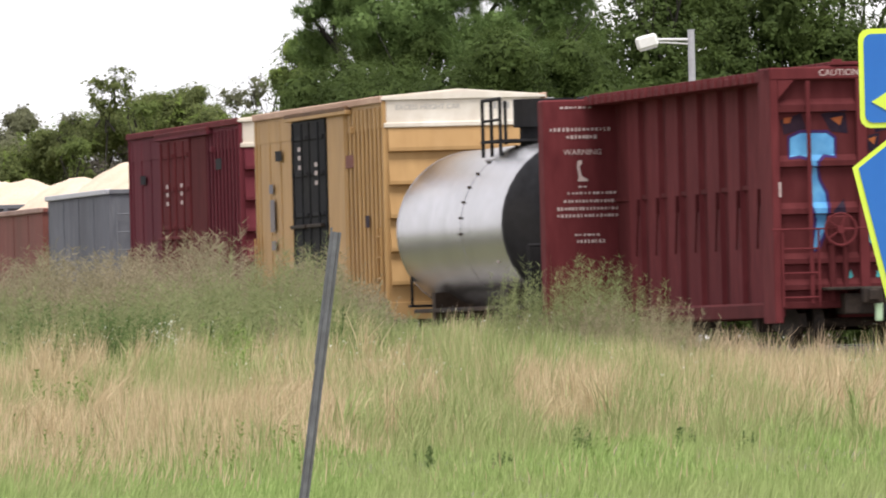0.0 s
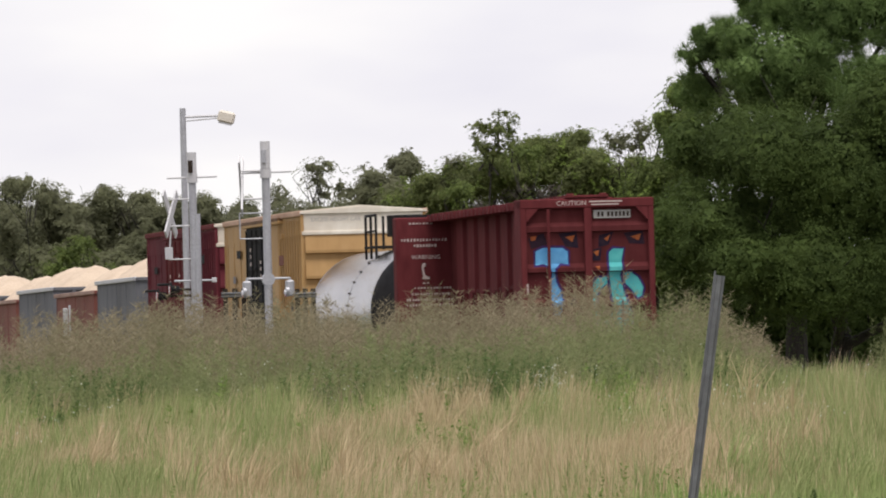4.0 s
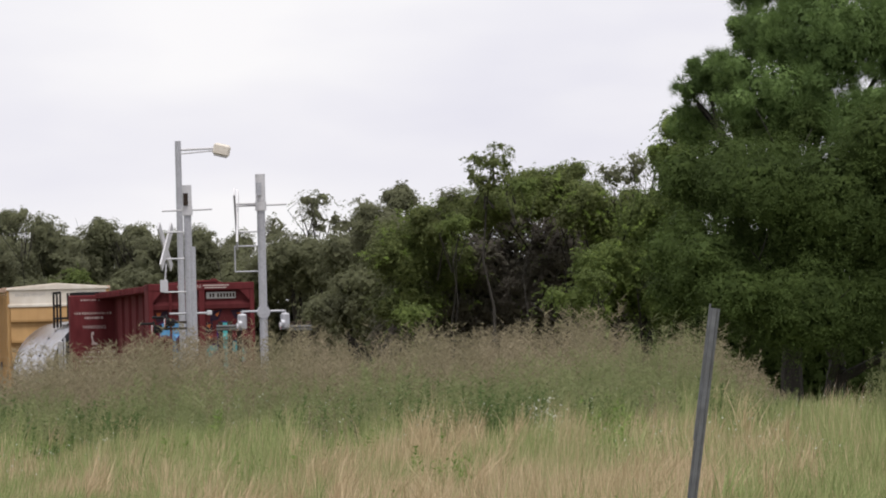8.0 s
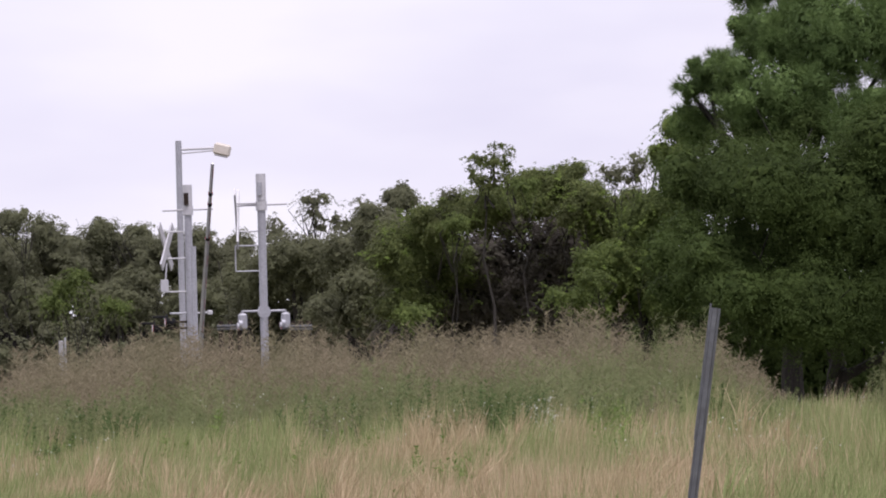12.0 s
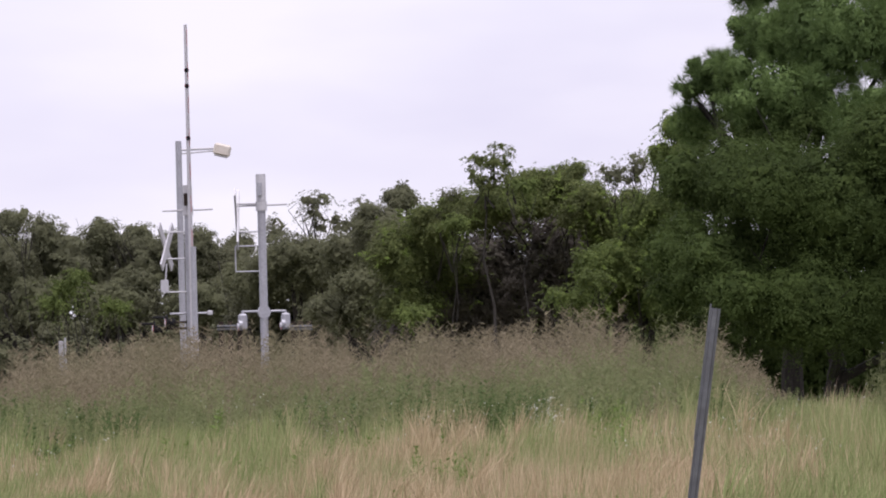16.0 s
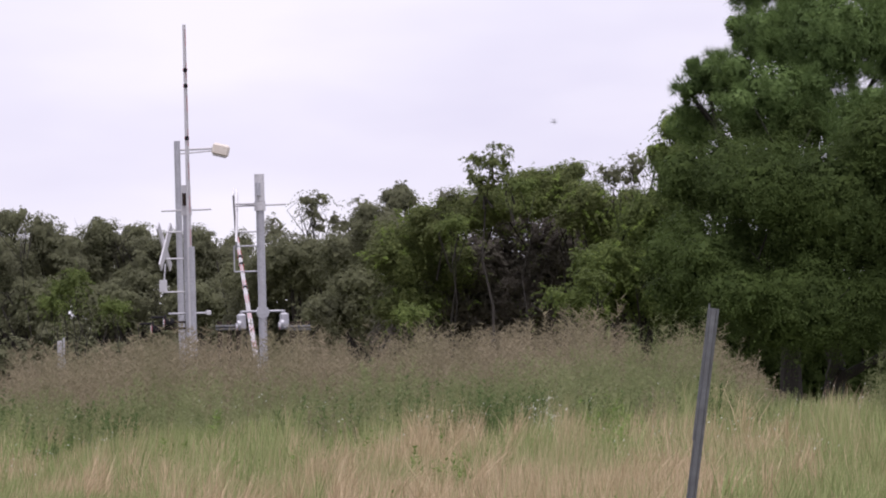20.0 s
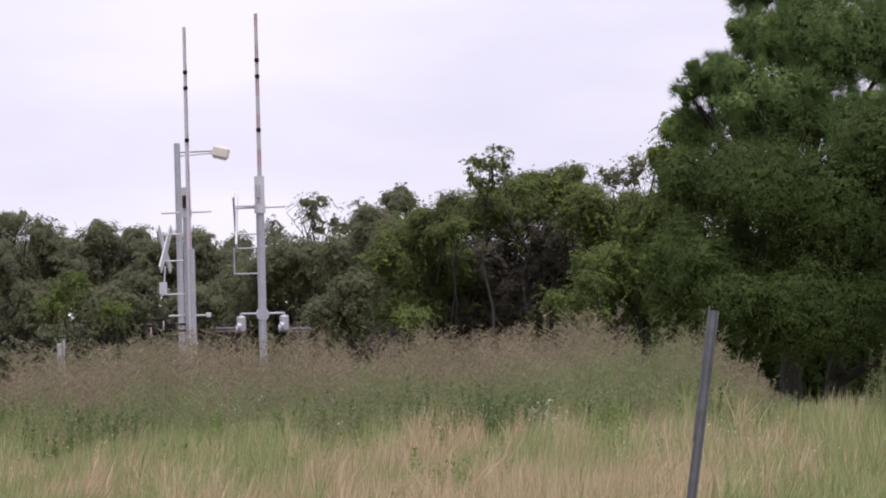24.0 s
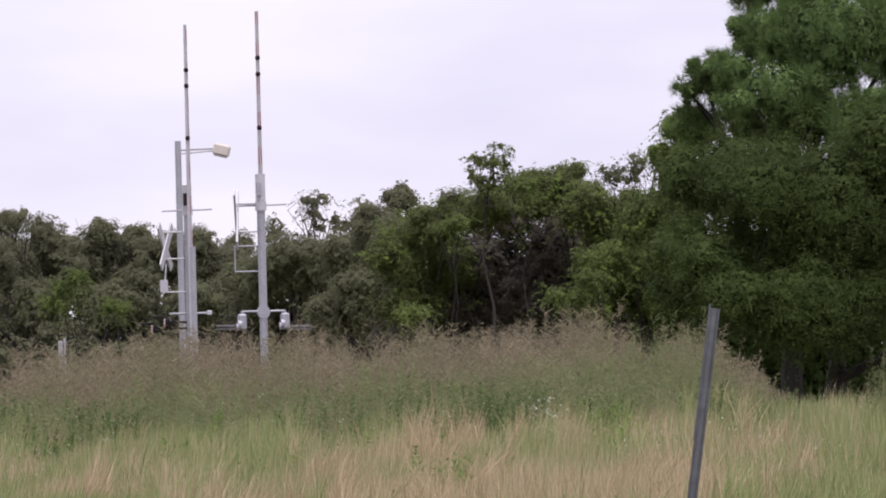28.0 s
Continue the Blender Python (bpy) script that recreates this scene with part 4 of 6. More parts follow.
def lamp_pole(m, top, reach, lamp_w, label):
    p = empty("street_lamp", m, label, "street lamp", "lamps of the crossing")
    part("pole", tubes(((0, 0, 0), (0, 0, top), 0.085, 0.075), sides=12), "galv", p)
    part("base", boxes((-0.2, 0.2, -0.2, 0.2, 0.0, 0.08), bevel=0.02), "galv", p)
    z = top - 0.22
    part("arm", tubes(((0, 0, z), (reach, 0, z + 0.02), 0.03), ((0, 0, z - 0.1), (reach, 0, z - 0.04), 0.018)), "alum", p)
    s = 1 if reach > 0 else -1
    w = lamp_w / 2
    head = part("lamp_head", boxes((-w, w, -0.22, 0.22, -0.15, 0.15), bevel=0.05), "cream" if s > 0 else "white", p, "square pale floodlight head", pose(reach + s * w, 0, z - 0.03, 0, s * 14, 0))
    part("lamp_glass", boxes((-w + 0.05, w - 0.05, -0.18, 0.18, -0.17, -0.14)), "alum", head)
    return p


GROUND = 1.1
mast_far, arm_far = gate_mast(pose(*(-6.09, 300.0, 4.09)[:2], GROUND, 0, 0, TRACK), 7.84 - GROUND, 4.71 - GROUND, -1, 9.65,
                              7.22 - GROUND, 6.35 - GROUND, -0.55, None, "grey crossing signal mast with crossbuck and gate", 1.45)
mast_near, arm_near = gate_mast(pose(*(-4.08, 285.0, 3.92)[:2], GROUND, 0, 0, TRACK), 7.74 - GROUND, 4.56 - GROUND, 1, 9.43,
                                7.01 - GROUND, 6.71 - GROUND, -0.57, (5.49 - GROUND, 6.08 - GROUND), "galvanised crossing signal mast with a gate that lifts late", 1.75)
mast_east, arm_east = gate_mast(pose(*(11.40, 285.0, 3.52)[:2], GROUND, 0, 0, TRACK), 7.35 - GROUND, 4.33 - GROUND, 0, 8.3,
                                6.63 - GROUND, 6.29 - GROUND, 0.55, None, "galvanised crossing signal mast beyond the track, before dark trees", 1.3)
lamp_pole(pose(*(-6.32, 302.0, 4.11)[:2], GROUND, 0, 0, 0), 8.97 - GROUND, 0.86, 0.42, "tall grey lamp pole with a square floodlight by the crossing")
lamp_pole(pose(*(13.96, 270.0, 5.82)[:2], GROUND, 0, 0, 0), 8.46 - GROUND, -0.74, 0.47, "grey lamp pole with a white floodlight beyond the track")

# a second, shorter pipe with clamps, and the small sign box, by the lamp pole
pipe = empty("service_pipe", pose(*(-5.96, 299.0, 4.08)[:2], GROUND), "slim grey steel pipe with clamps beside the signal mast", "pipe")
part("pipe_shaft", tubes(((0, 0, 0), (0, 0, 6.32 - GROUND), 0.07), sides=10), "galv", pipe)
for dz in (0.5, 1.3, 2.1, 2.9):
    part("clamp", tubes(((0, 0, dz), (0, 0, dz + 0.06), 0.1), sides=10), "alum", pipe)
for dx, dz in ((-0.93, 4.35 - GROUND), (-0.62, 4.50 - GROUND)):
    unit = part("side_lamp", tubes(((dx, 0.0, dz), (dx + 0.24, 0.0, dz), 0.11, 0.09), sides=14), "black", mast_far, "black hooded flashing lamp")
    part("lamp_disc", tubes(((dx + 0.02, 0, dz), (dx + 0.05, 0, dz), 0.19), sides=20), "black", unit)
    part("lamp_hood", boxes((dx - 0.3, dx, -0.16, 0.16, dz + 0.1, dz + 0.16), bevel=0.02), "black", unit)
    part("lamp_lens", tubes(((dx - 0.01, 0, dz), (dx, 0, dz), 0.13), sides=16), "lens", unit)
    part("lamp_arm", tubes(((dx + 0.2, 0, dz), (0, 0, dz), 0.03)), "grimy", unit)
hang = 5.39 - GROUND
part("track_plate", boxes((-0.71, -0.52, -0.02, 0.02, hang - 0.15, hang + 0.15), bevel=0.01), "alum", mast_far, "small white plate hung below the crossbuck")
part("plate_stay", tubes(((-0.6, 0, hang), (-0.55, 0, hang + 0.55), 0.02), ((-0.62, 0, hang - 0.15), (0, 0, hang - 0.15), 0.018)), "alum", mast_far)


def guard_rail(x0, x1, y, z):
    g = empty("guard_rail", pose((x0 + x1) / 2, y, GROUND), "grey steel roadside guard rail half hidden by weeds", "guard rail", "guard rails of the road")
    h = (x1 - x0) / 2
    bm = bmesh.new()
    prism(bm, [(0, -0.07), (0.04, -0.05), (0.04, -0.02), (0, 0), (0.04, 0.02), (0.04, 0.05), (0, 0.07), (-0.02, 0.07), (0.015, 0.04), (-0.02, 0), (0.015, -0.04), (-0.02, -0.07)], -h, h)
    part("beam", bm, "post", g, m=pose(0, 0, z - GROUND - 0.16, 0, 0, -90))
    for x in (-h * 0.7, 0, h * 0.7):
        part("rail_post", boxes((x - 0.06, x + 0.06, 0.05, 0.2, 0, z - GROUND)), "grimy", g)


guard_rail(-5.56, -4.90, 306, 4.55)
guard_rail(-3.75, -3.19, 306, 4.50)

stub = empty("marker_post", pose(*(-8.01, 260.0, 3.35)[:2], GROUND), "short pale marker post among weeds", "post")
part("post_body", boxes((-0.07, 0.03, -0.05, 0.05, 0, 3.78 - GROUND), bevel=0.01), "galv", stub)
part("post_strap", boxes((0.05, 0.09, -0.03, 0.03, 0, 3.85 - GROUND)), "galv", stub)

cab = empty("equipment_box", pose(*(16.25, 275.0, 1.80)[:2], GROUND), "small white equipment box on a post beyond the track", "cabinet")
part("cabinet_body", boxes((-0.14, 0.14, -0.12, 0.12, 1.99 - GROUND, 2.62 - GROUND), bevel=0.03), "white", cab)
part("cabinet_post", boxes((-0.04, 0.04, -0.04, 0.04, 0, 2.05 - GROUND)), "galv", cab)

def van(m):
    """A white delivery van waiting on the road; its front looks along its own +x."""
    v = empty("van", m, "white delivery van waiting at the crossing", "van")
    bm = bmesh.new()
    prism(bm, [(-5.4, 0.42), (-5.4, 2.55), (-5.2, 2.68), (-1.5, 2.68), (-1.2, 2.6), (-0.75, 1.55), (-0.1, 1.35), (0.0, 1.2), (0.0, 0.42)], -0.98, 0.98)
    bmesh.ops.bevel(bm, geom=bm.edges[:], offset=0.05, segments=2, affect='EDGES')
    part("body", bm, "white", v, smooth=False)
    bm = bmesh.new()
    prism(bm, [(-1.95, 1.5), (-1.95, 2.25), (-1.35, 2.25), (-0.98, 1.5)], -0.995, -0.975)
    part("side_window", bm, "glass", v)
    bm = bmesh.new()
    prism(bm, [(-1.95, 1.5), (-1.95, 2.25), (-1.35, 2.25), (-0.98, 1.5)], 0.975, 0.995)
    part("side_window", bm, "glass", v)
    part("rear_window", boxes((-5.415, -5.395, -0.8, 0.8, 1.5, 2.25), bevel=0.004), "glass", v)
    part("bumper", boxes((-0.1, 0.08, -0.95, 0.95, 0.4, 0.62), bevel=0.03), "grimy", v)
    for y in (-0.7, 0.7):
        part("headlight", boxes((-0.06, 0.03, y - 0.16, y + 0.16, 0.85, 1.05), bevel=0.02), "alum", v)
        for x in (-4.5, -1.0):
            w = part("wheel", tubes(((x, y * 1.36, 0.36), (x, y * 1.1, 0.36), 0.36), sides=20), "grimy", v)
            part("rim", tubes(((x, y * 1.38, 0.36), (x, y * 1.36, 0.36), 0.2), sides=14), "alum", w)


van(pose(-15.97, 289.3, 1.31, 0, 0, TRACK + 180))

# ---------------------------------------------------------------- near posts and signs
def channel_post(name, m, length, lean_label, category):
    """A flanged steel channel post with a row of holes."""
    p = empty(name, m, lean_label, category)
    bm = bmesh.new()
    prism(bm, [(-0.036, 0.0), (-0.018, 0.0), (-0.012, 0.028), (0.012, 0.028), (0.018, 0.0), (0.040, 0.0), (0.040, 0.006), (0.022, 0.006), (0.015, 0.034), (-0.015, 0.034), (-0.022, 0.006), (-0.036, 0.006)], 0.0, length)
    part("channel", bm, "post", p, m=pose(0, 0, 0, 90, 0, 0) @ pose(0, 0, 0, 0, 0, 0))
    return p


px_top = Vector((2.06, 92.0, 2.49))
px_low = Vector((1.85, 92.0, 1.07))
axis = (px_top - px_low).normalized()
foot = px_low + axis * ((0.15 - px_low.z) / axis.z)
lean = math.degrees(math.atan2(axis.x, axis.z))
leaner = channel_post("leaning_post", pose(foot.x, foot.y, foot.z, 0, lean, 0), (px_top - foot).length, "bare grey steel sign post leaning over in the grass", "post")
bm = bmesh.new()
prism(bm, [(-0.044, -0.014), (-0.03, -0.014), (-0.03, 0.0), (-0.04, 0.0)], 0.0, 1.03)
part("spliced_flange", bm, "post", leaner, m=pose(0, 0, (px_top - foot).length - 1.0, 90, 0, 0))
sp = channel_post("sign_post", pose(3.07 + 0.265, 47.042, 0.0), 2.85, "grey steel post carrying blue route signs", "post")
sx0, sz0, sz1 = 3.07, 2.40, 2.78


def rounded(x0, x1, z0, z1, r):
    pts = []
    for cx, cz, a in ((x1 - r, z1 - r, 0), (x0 + r, z1 - r, 90), (x0 + r, z0 + r, 180), (x1 - r, z0 + r, 270)):
        pts += [(cx + r * math.cos(radians(a + k * 30)), cz + r * math.sin(radians(a + k * 30))) for k in range(4)]
    return pts


arrow = empty("arrow_sign", pose(sx0 + 0.265, 47.0, (sz0 + sz1) / 2), "blue arrow plate with a yellow-green border on the route post", "sign")
h = (sz1 - sz0) / 2
bm = bmesh.new()
prism(bm, rounded(-0.265, 0.265, -h, h, 0.04), 0.0, 0.004)
part("border", bm, "lime", arrow)
bm = bmesh.new()
prism(bm, rounded(-0.245, 0.245, -h + 0.02, h - 0.02, 0.03), -0.004, 0.0)
part("plate", bm, "blue_sign", arrow)
bm = bmesh.new()
prism(bm, [(-0.22, -0.09), (-0.12, -0.03), (-0.12, -0.065), (0.05, -0.065), (0.05, 0.14), (0.10, 0.14), (0.10, -0.115), (-0.12, -0.115), (-0.12, -0.15)], -0.008, -0.004)
part("arrow_mark", bm, "lime", arrow)
route = empty("route_sign", pose(3.07 + 0.265, 47.0, 2.23), "blue pentagon route marker with a yellow-green border", "sign")
pent = [(0.0, 0.25), (-0.30, 0.02), (-0.18, -0.50), (0.18, -0.50), (0.30, 0.02)]
bm = bmesh.new()
prism(bm, pent, 0.0, 0.004)
part("border", bm, "lime", route)
bm = bmesh.new()
prism(bm, [(x * 0.92, -0.02 + (z + 0.02) * 0.92) for x, z in pent], -0.004, 0.0)
part("plate", bm, "blue_sign", route)

# ---------------------------------------------------------------- trees
def value_noise(x, y, seed):
    r = np.random.default_rng(seed)
    g = r.uniform(0, 1, (64, 64))
    xi, yi = np.floor(x).astype(int), np.floor(y).astype(int)
    fx, fy = x - xi, y - yi
    fx, fy = fx * fx * (3 - 2 * fx), fy * fy * (3 - 2 * fy)
    a, b, c, d = g[xi % 64, yi % 64], g[(xi + 1) % 64, yi % 64], g[xi % 64, (yi + 1) % 64], g[(xi + 1) % 64, (yi + 1) % 64]
    return (a * (1 - fx) + b * fx) * (1 - fy) + (c * (1 - fx) + d * fx) * fy


def unit(v):
    return v / (np.linalg.norm(v, axis=-1, keepdims=True) + 1e-9)


def cloud(crowns, clumps, per, size, reach, r, style="spray", hang=0.3):
    """Foliage of ellipsoids (x, y, z, rx, ry, rz): a dim core, billows of small leaves or needles on it, and arching sprays that fray the outline."""
    crowns = np.array(crowns, float)
    vol = crowns[:, 3] * crowns[:, 5]
    vol = vol / vol.sum()
    needle = style == "needle"
    total = int(clumps * per * (1.0 if needle else 1.22))
    size = size if needle else size * 0.6
    loose = style == "loose"
    core, on = 40 if loose else total // (3 if needle else 5), 90 if needle else 48
    puffs = max(3, int(total * (0.9 if needle else 0.22 if loose else 0.7)) // on)
    pick = r.choice(len(crowns), core, p=vol)
    d = unit(r.normal(size=(core, 3)))
    c = crowns[pick]
    meshes = [leaves(c[:, :3] + d * c[:, 3:] * (r.uniform(0.1, 1.0, core) ** 0.5 * 0.72)[:, None], min(size * (1.05 if needle else 4.3), max(0.23, 1.6 * size)), r, d + r.normal(0, 0.3, (core, 3)))]
    pick = r.choice(len(crowns), puffs, p=vol)
    d = unit(r.normal(size=(puffs, 3)))
    c = crowns[pick]
    hollow = value_noise(d[:, 0] * 4.3 + pick * 3.7, d[:, 2] * 4.3 + d[:, 1] * 2.0 + pick, 17)
    base = c[:, :3] + d * c[:, 3:] * (r.uniform(0.66, 0.97, puffs) * (0.8 + 0.26 * hollow))[:, None]
    radius = reach * r.uniform(0.3, 0.75, puffs)
    e = unit(r.normal(size=(puffs, on, 3)) + d[:, None] * 0.5 + (0, 0, 0.3))
    lit = e * 0.5 + d[:, None] * 0.4 + (0, 0, 0.3) + r.normal(0, 0.26, (puffs, on, 3))
    if needle:
        root = base[:, None] + e * (radius[:, None] * r.uniform(0.15, 0.6, (puffs, on)))[:, :, None]
        u = unit(e + (0, 0, 0.25) + r.normal(0, 0.35, e.shape)).reshape(-1, 3)
        side = unit(np.cross(u, lit.reshape(-1, 3))) * (0.075 * size)
        p = root.reshape(-1, 3)
        co = np.stack([p - side, p + side, p + u * (1.9 * size * r.uniform(0.7, 1.3, len(p)))[:, None]], 1).reshape(-1, 3)
        meshes.append((co, np.arange(len(p) * 3).reshape(-1, 3)))
    else:
        p = base[:, None] + e * (radius[:, None] * r.uniform(0.3, 1.0, (puffs, on)) ** 0.6)[:, :, None] * (1, 1, 0.75)
        meshes.append(leaves(p.reshape(-1, 3), size, r, lit.reshape(-1, 3)))
    on = 20
    n = int(total * (0.0 if needle else 0.7 if loose else 0.15)) // on
    pick = r.choice(len(crowns), n, p=vol)
    d = unit(r.normal(size=(n, 3)))
    c = crowns[pick]
    if n:
        meshes.append(spray(c[:, :3] + d * c[:, 3:] * r.uniform(0.2 if loose else 0.7, 0.98, n)[:, None], d, on, size, reach, r, hang))
    k, co, tri = 0, [], []
    for a, b in meshes:
        co.append(a)
        tri.append(b + k)
        k += len(a)
    return np.concatenate(co), np.concatenate(tri)


def spray(base, d, on, size, reach, r, hang):
    """Twigs of small leaves that arch away from the crown."""
    n = len(base)
    way = unit(d * 0.8 + r.normal(0, 0.5, (n, 3)) + (0, 0, 0.3))
    length = reach * r.uniform(0.5, 1.4, n) * np.where(r.uniform(0, 1, n) < 0.16, 1.8, 1.0)
    t = r.uniform(0, 1, (n, on))
    p = base[:, None] + way[:, None] * (length[:, None] * t)[:, :, None] + r.normal(0, 0.09 * reach, (n, on, 3)) * (1.1 - t)[:, :, None]
    p[:, :, 2] -= (hang + 0.35) * length[:, None] * t * t
    lit = (d * 0.5 + (0, 0, 0.5))[:, None] + r.normal(0, 0.3, (n, on, 3))
    return leaves(p.reshape(-1, 3), size, r, lit.reshape(-1, 3))


def leaves(p, size, r, lit=None):
    """One pointed three-cornered leaf at each place, its face turned to lit."""
    n = len(p)
    if lit is None:
        lit = r.normal(size=(n, 3)) * 0.5 + (0, -0.3, 0.8)
    u = np.cross(lit, r.normal(size=(n, 3)))
    u /= np.linalg.norm(u, axis=1)[:, None] + 1e-9
    v = np.cross(lit, u)
    v /= np.linalg.norm(v, axis=1)[:, None] + 1e-9
    s = (size * r.uniform(0.6, 1.4, n))[:, None]
    co = np.stack([p - u * s * 0.55 + v * s * 0.36, p - u * s * 0.55 - v * s * 0.36, p + u * s * 0.75], 1).reshape(-1, 3)
    return co, np.arange(n * 3).reshape(-1, 3)


def lobed(crowns, r, n=5):
    """Each crown with smaller lobes budding from it, for an uneven outline."""
    out = []
    for x, y, z, a, b, c in crowns:
        out.append((x, y, z, a * 0.82, b * 0.82, c * 0.82))
        for k in range(n):
            t, u = r.uniform(0, 2 * math.pi), r.uniform(-0.5, 0.9)
            f = r.uniform(0.28, 0.48)
            w = math.sqrt(1 - u * u * 0.8)
            out.append((x + a * 0.72 * math.cos(t) * w, y + b * 0.7 * math.sin(t) * w, z + c * 0.72 * u, a * f, b * f, c * f))
    return out


def tree(name, foot, crowns, clumps, per, size, reach, leaf, label, seed, trunk=0.3, limbs=9, group="trees behind the track", lobes=5, style="spray", hang=0.3, fork=0.5, shoots=0):
    r = np.random.default_rng(seed)
    x, y, z = foot
    t = empty(name, pose(x, y, z), label, "tree", group)
    local = [(a - x, b - y, c - z, d, e, f) for a, b, c, d, e, f in crowns]
    high = min(local, key=lambda c: abs(c[0]) - 0.2 * c[2])[2]
    bm = bmesh.new()
    p, rad = Vector((0, 0, -0.3)), trunk
    for k in range(6):
        q = Vector((r.normal(0, 0.15), r.normal(0, 0.15), high * (k + 1) / 6))
        tube(bm, p, q, rad, rad * 0.74, sides=9)
        p, rad = q, rad * 0.74
    part("trunk", bm, "bark", t)
    for k in range(limbs):
        c = local[k % len(local)]
        end = Vector((c[0] + r.uniform(-0.7, 0.7) * c[3], c[1] + r.uniform(-0.6, 0.6) * c[4], c[2] + r.uniform(-0.6, 0.6) * c[5]))
        start = Vector((0 if fork < 0.6 else end.x * fork, 0 if fork < 0.6 else end.y * fork, max(0.4, min(high * 0.8 if fork < 0.6 else end.z, end.z * fork))))
        mid = (start + end) / 2 + Vector((r.normal(0, 0.3), r.normal(0, 0.3), 0.2))
        bm = bmesh.new()
        tube(bm, start, mid, trunk * 0.36, trunk * 0.2, sides=6)
        tube(bm, mid, end, trunk * 0.2, trunk * 0.06, sides=6)
        for j in range(4):
            tip = end + Vector((r.normal(0, 0.25) * c[3], r.normal(0, 0.25) * c[4], r.normal(0.15, 0.2) * c[5]))
            tube(bm, mid.lerp(end, 0.4 + 0.15 * j), tip, trunk * 0.06, trunk * 0.02, sides=4)
        part("limb", bm, "bark", t)
    co, tri = cloud(lobed(local, r, lobes), clumps, per, size, reach, r, style, hang)
    array_mesh("crown", co, tri, leaf, t)
    if shoots:
        c = np.array(local)[r.choice(len(local), shoots, p=np.array([q[3] * q[5] for q in local]) / sum(q[3] * q[5] for q in local))]
        d = unit(r.normal(size=(shoots, 3)) * (1, 1, 0.55) + (0, -0.5, 0.25))
        co, tri = spray(c[:, :3] + d * c[:, 3:] * 0.9, d, 26, 0.055, 0.62, r, 0.1)
        array_mesh("vine_growth", co, tri, "leaf_lime", t, "yellow-green young vine shoots, coloured as if sunlit")["kind"] = "stuff"
    return t


BIG = [(9.91, 337.0, 9.77) + (1.3, 1.6, 1.0), (8.62, 338.0, 9.83) + (1.0, 1.4, 0.85), (6.84, 338.0, 7.15) + (0.8, 1.4, 0.9), (8.10, 334.0, 8.28) + (1.93, 2.6, 2.01), (10.77, 332.0, 7.41) + (3.09, 3.4, 2.93), (7.38, 332.0, 5.97) + (1.85, 2.4, 1.85), (9.76, 331.0, 4.75) + (2.93, 3.0, 2.08),
       (8.76, 335.0, 6.28) + (1.24, 2.2, 1.16), (13.56, 334.0, 5.68) + (2.62, 3.0, 2.93), (14.21, 337.0, 8.50) + (2.01, 3.0, 2.47)]
tree("broadleaf_tree", (10.66, 336, 1.0), BIG, 1000, 270, 0.074, 0.6, "leaf_big", "large dark green broadleaf tree standing behind the track", 11, trunk=0.45, limbs=12, hang=0.75)
PINE = [(8.64, 341.0, 11.68) + (0.5, 0.9, 0.45), (8.17, 341.0, 10.86) + (0.7, 1.2, 0.5), (9.05, 340.0, 12.52) + (0.97, 1.6, 1.09), (7.77, 340.0, 11.46) + (0.56, 1.2, 0.66), (7.30, 340.0, 11.08) + (0.47, 1.0, 0.56), (7.28, 340.0, 11.48) + (0.42, 0.9, 0.44), (6.98, 340.0, 10.92) + (0.40, 0.8, 0.44), (9.99, 341.0, 14.33) + (1.80, 2.4, 1.72), (7.44, 341.0, 9.93) + (0.87, 1.4, 0.87),
        (8.95, 341.0, 13.66) + (0.62, 1.4, 0.94), (10.93, 338.0, 12.18) + (2.34, 2.8, 2.34), (9.31, 337.0, 10.64) + (1.72, 2.4, 1.64), (13.63, 340.0, 11.23) + (2.19, 2.8, 3.12), (11.91, 341.0, 16.01) + (2.50, 2.8, 2.03), (11.89, 336.0, 9.62) + (2.03, 2.4, 1.41)]
tree("pine_tree", (9.69, 340, 1.0), PINE, 950, 190, 0.115, 0.4, "leaf_pine", "tall hazy green pine above the broadleaf tree", 12, trunk=0.4, limbs=16, style="needle")
for k, c in enumerate([(17.11, 352.0, 8.74) + (2.75, 3.0, 4.85), (19.85, 355.0, 8.25) + (2.91, 3.0, 4.85), (22.53, 356.0, 8.20) + (3.07, 3.0, 4.85),
                       (25.19, 357.0, 7.33) + (3.07, 3.0, 4.85), (18.83, 358.0, 13.11) + (3.07, 3.0, 2.75), (22.52, 359.0, 13.37) + (3.56, 3.0, 2.75)]):
    tree("oak_tree", (c[0] + 0.3, c[1], 1.0), [c], 160, 130, 0.18, 0.8, "leaf_big", "dense dark oak beyond the track", 130 + k, trunk=0.4, limbs=7)
VINE = [(-1.21, 374.0, 7.12) + (1.13, 1.6, 1.28), (-0.16, 373.0, 7.84) + (1.13, 1.6, 0.89), (1.22, 372.0, 8.31) + (1.30, 1.8, 0.82), (-0.91, 374.0, 5.56) + (1.06, 1.2, 0.85), (0.41, 375.0, 6.74) + (1.03, 0.8, 1.03)]
tree("vine_tree", (0.35, 375, 1.0), VINE, 400, 170, 0.105, 0.5, "leaf_vine", "broad tree smothered in green vines", 14, trunk=0.09, limbs=10, fork=0.75, shoots=80)
VINE = [(3.12, 373.0, 8.70) + (0.99, 1.6, 0.89), (4.47, 372.0, 8.39) + (0.92, 1.6, 1.06), (3.90, 373.0, 9.23) + (0.65, 1.2, 0.58), (5.79, 374.0, 8.35) + (0.62, 1.2, 0.55), (5.31, 373.0, 7.45) + (0.75, 1.2, 1.03)]
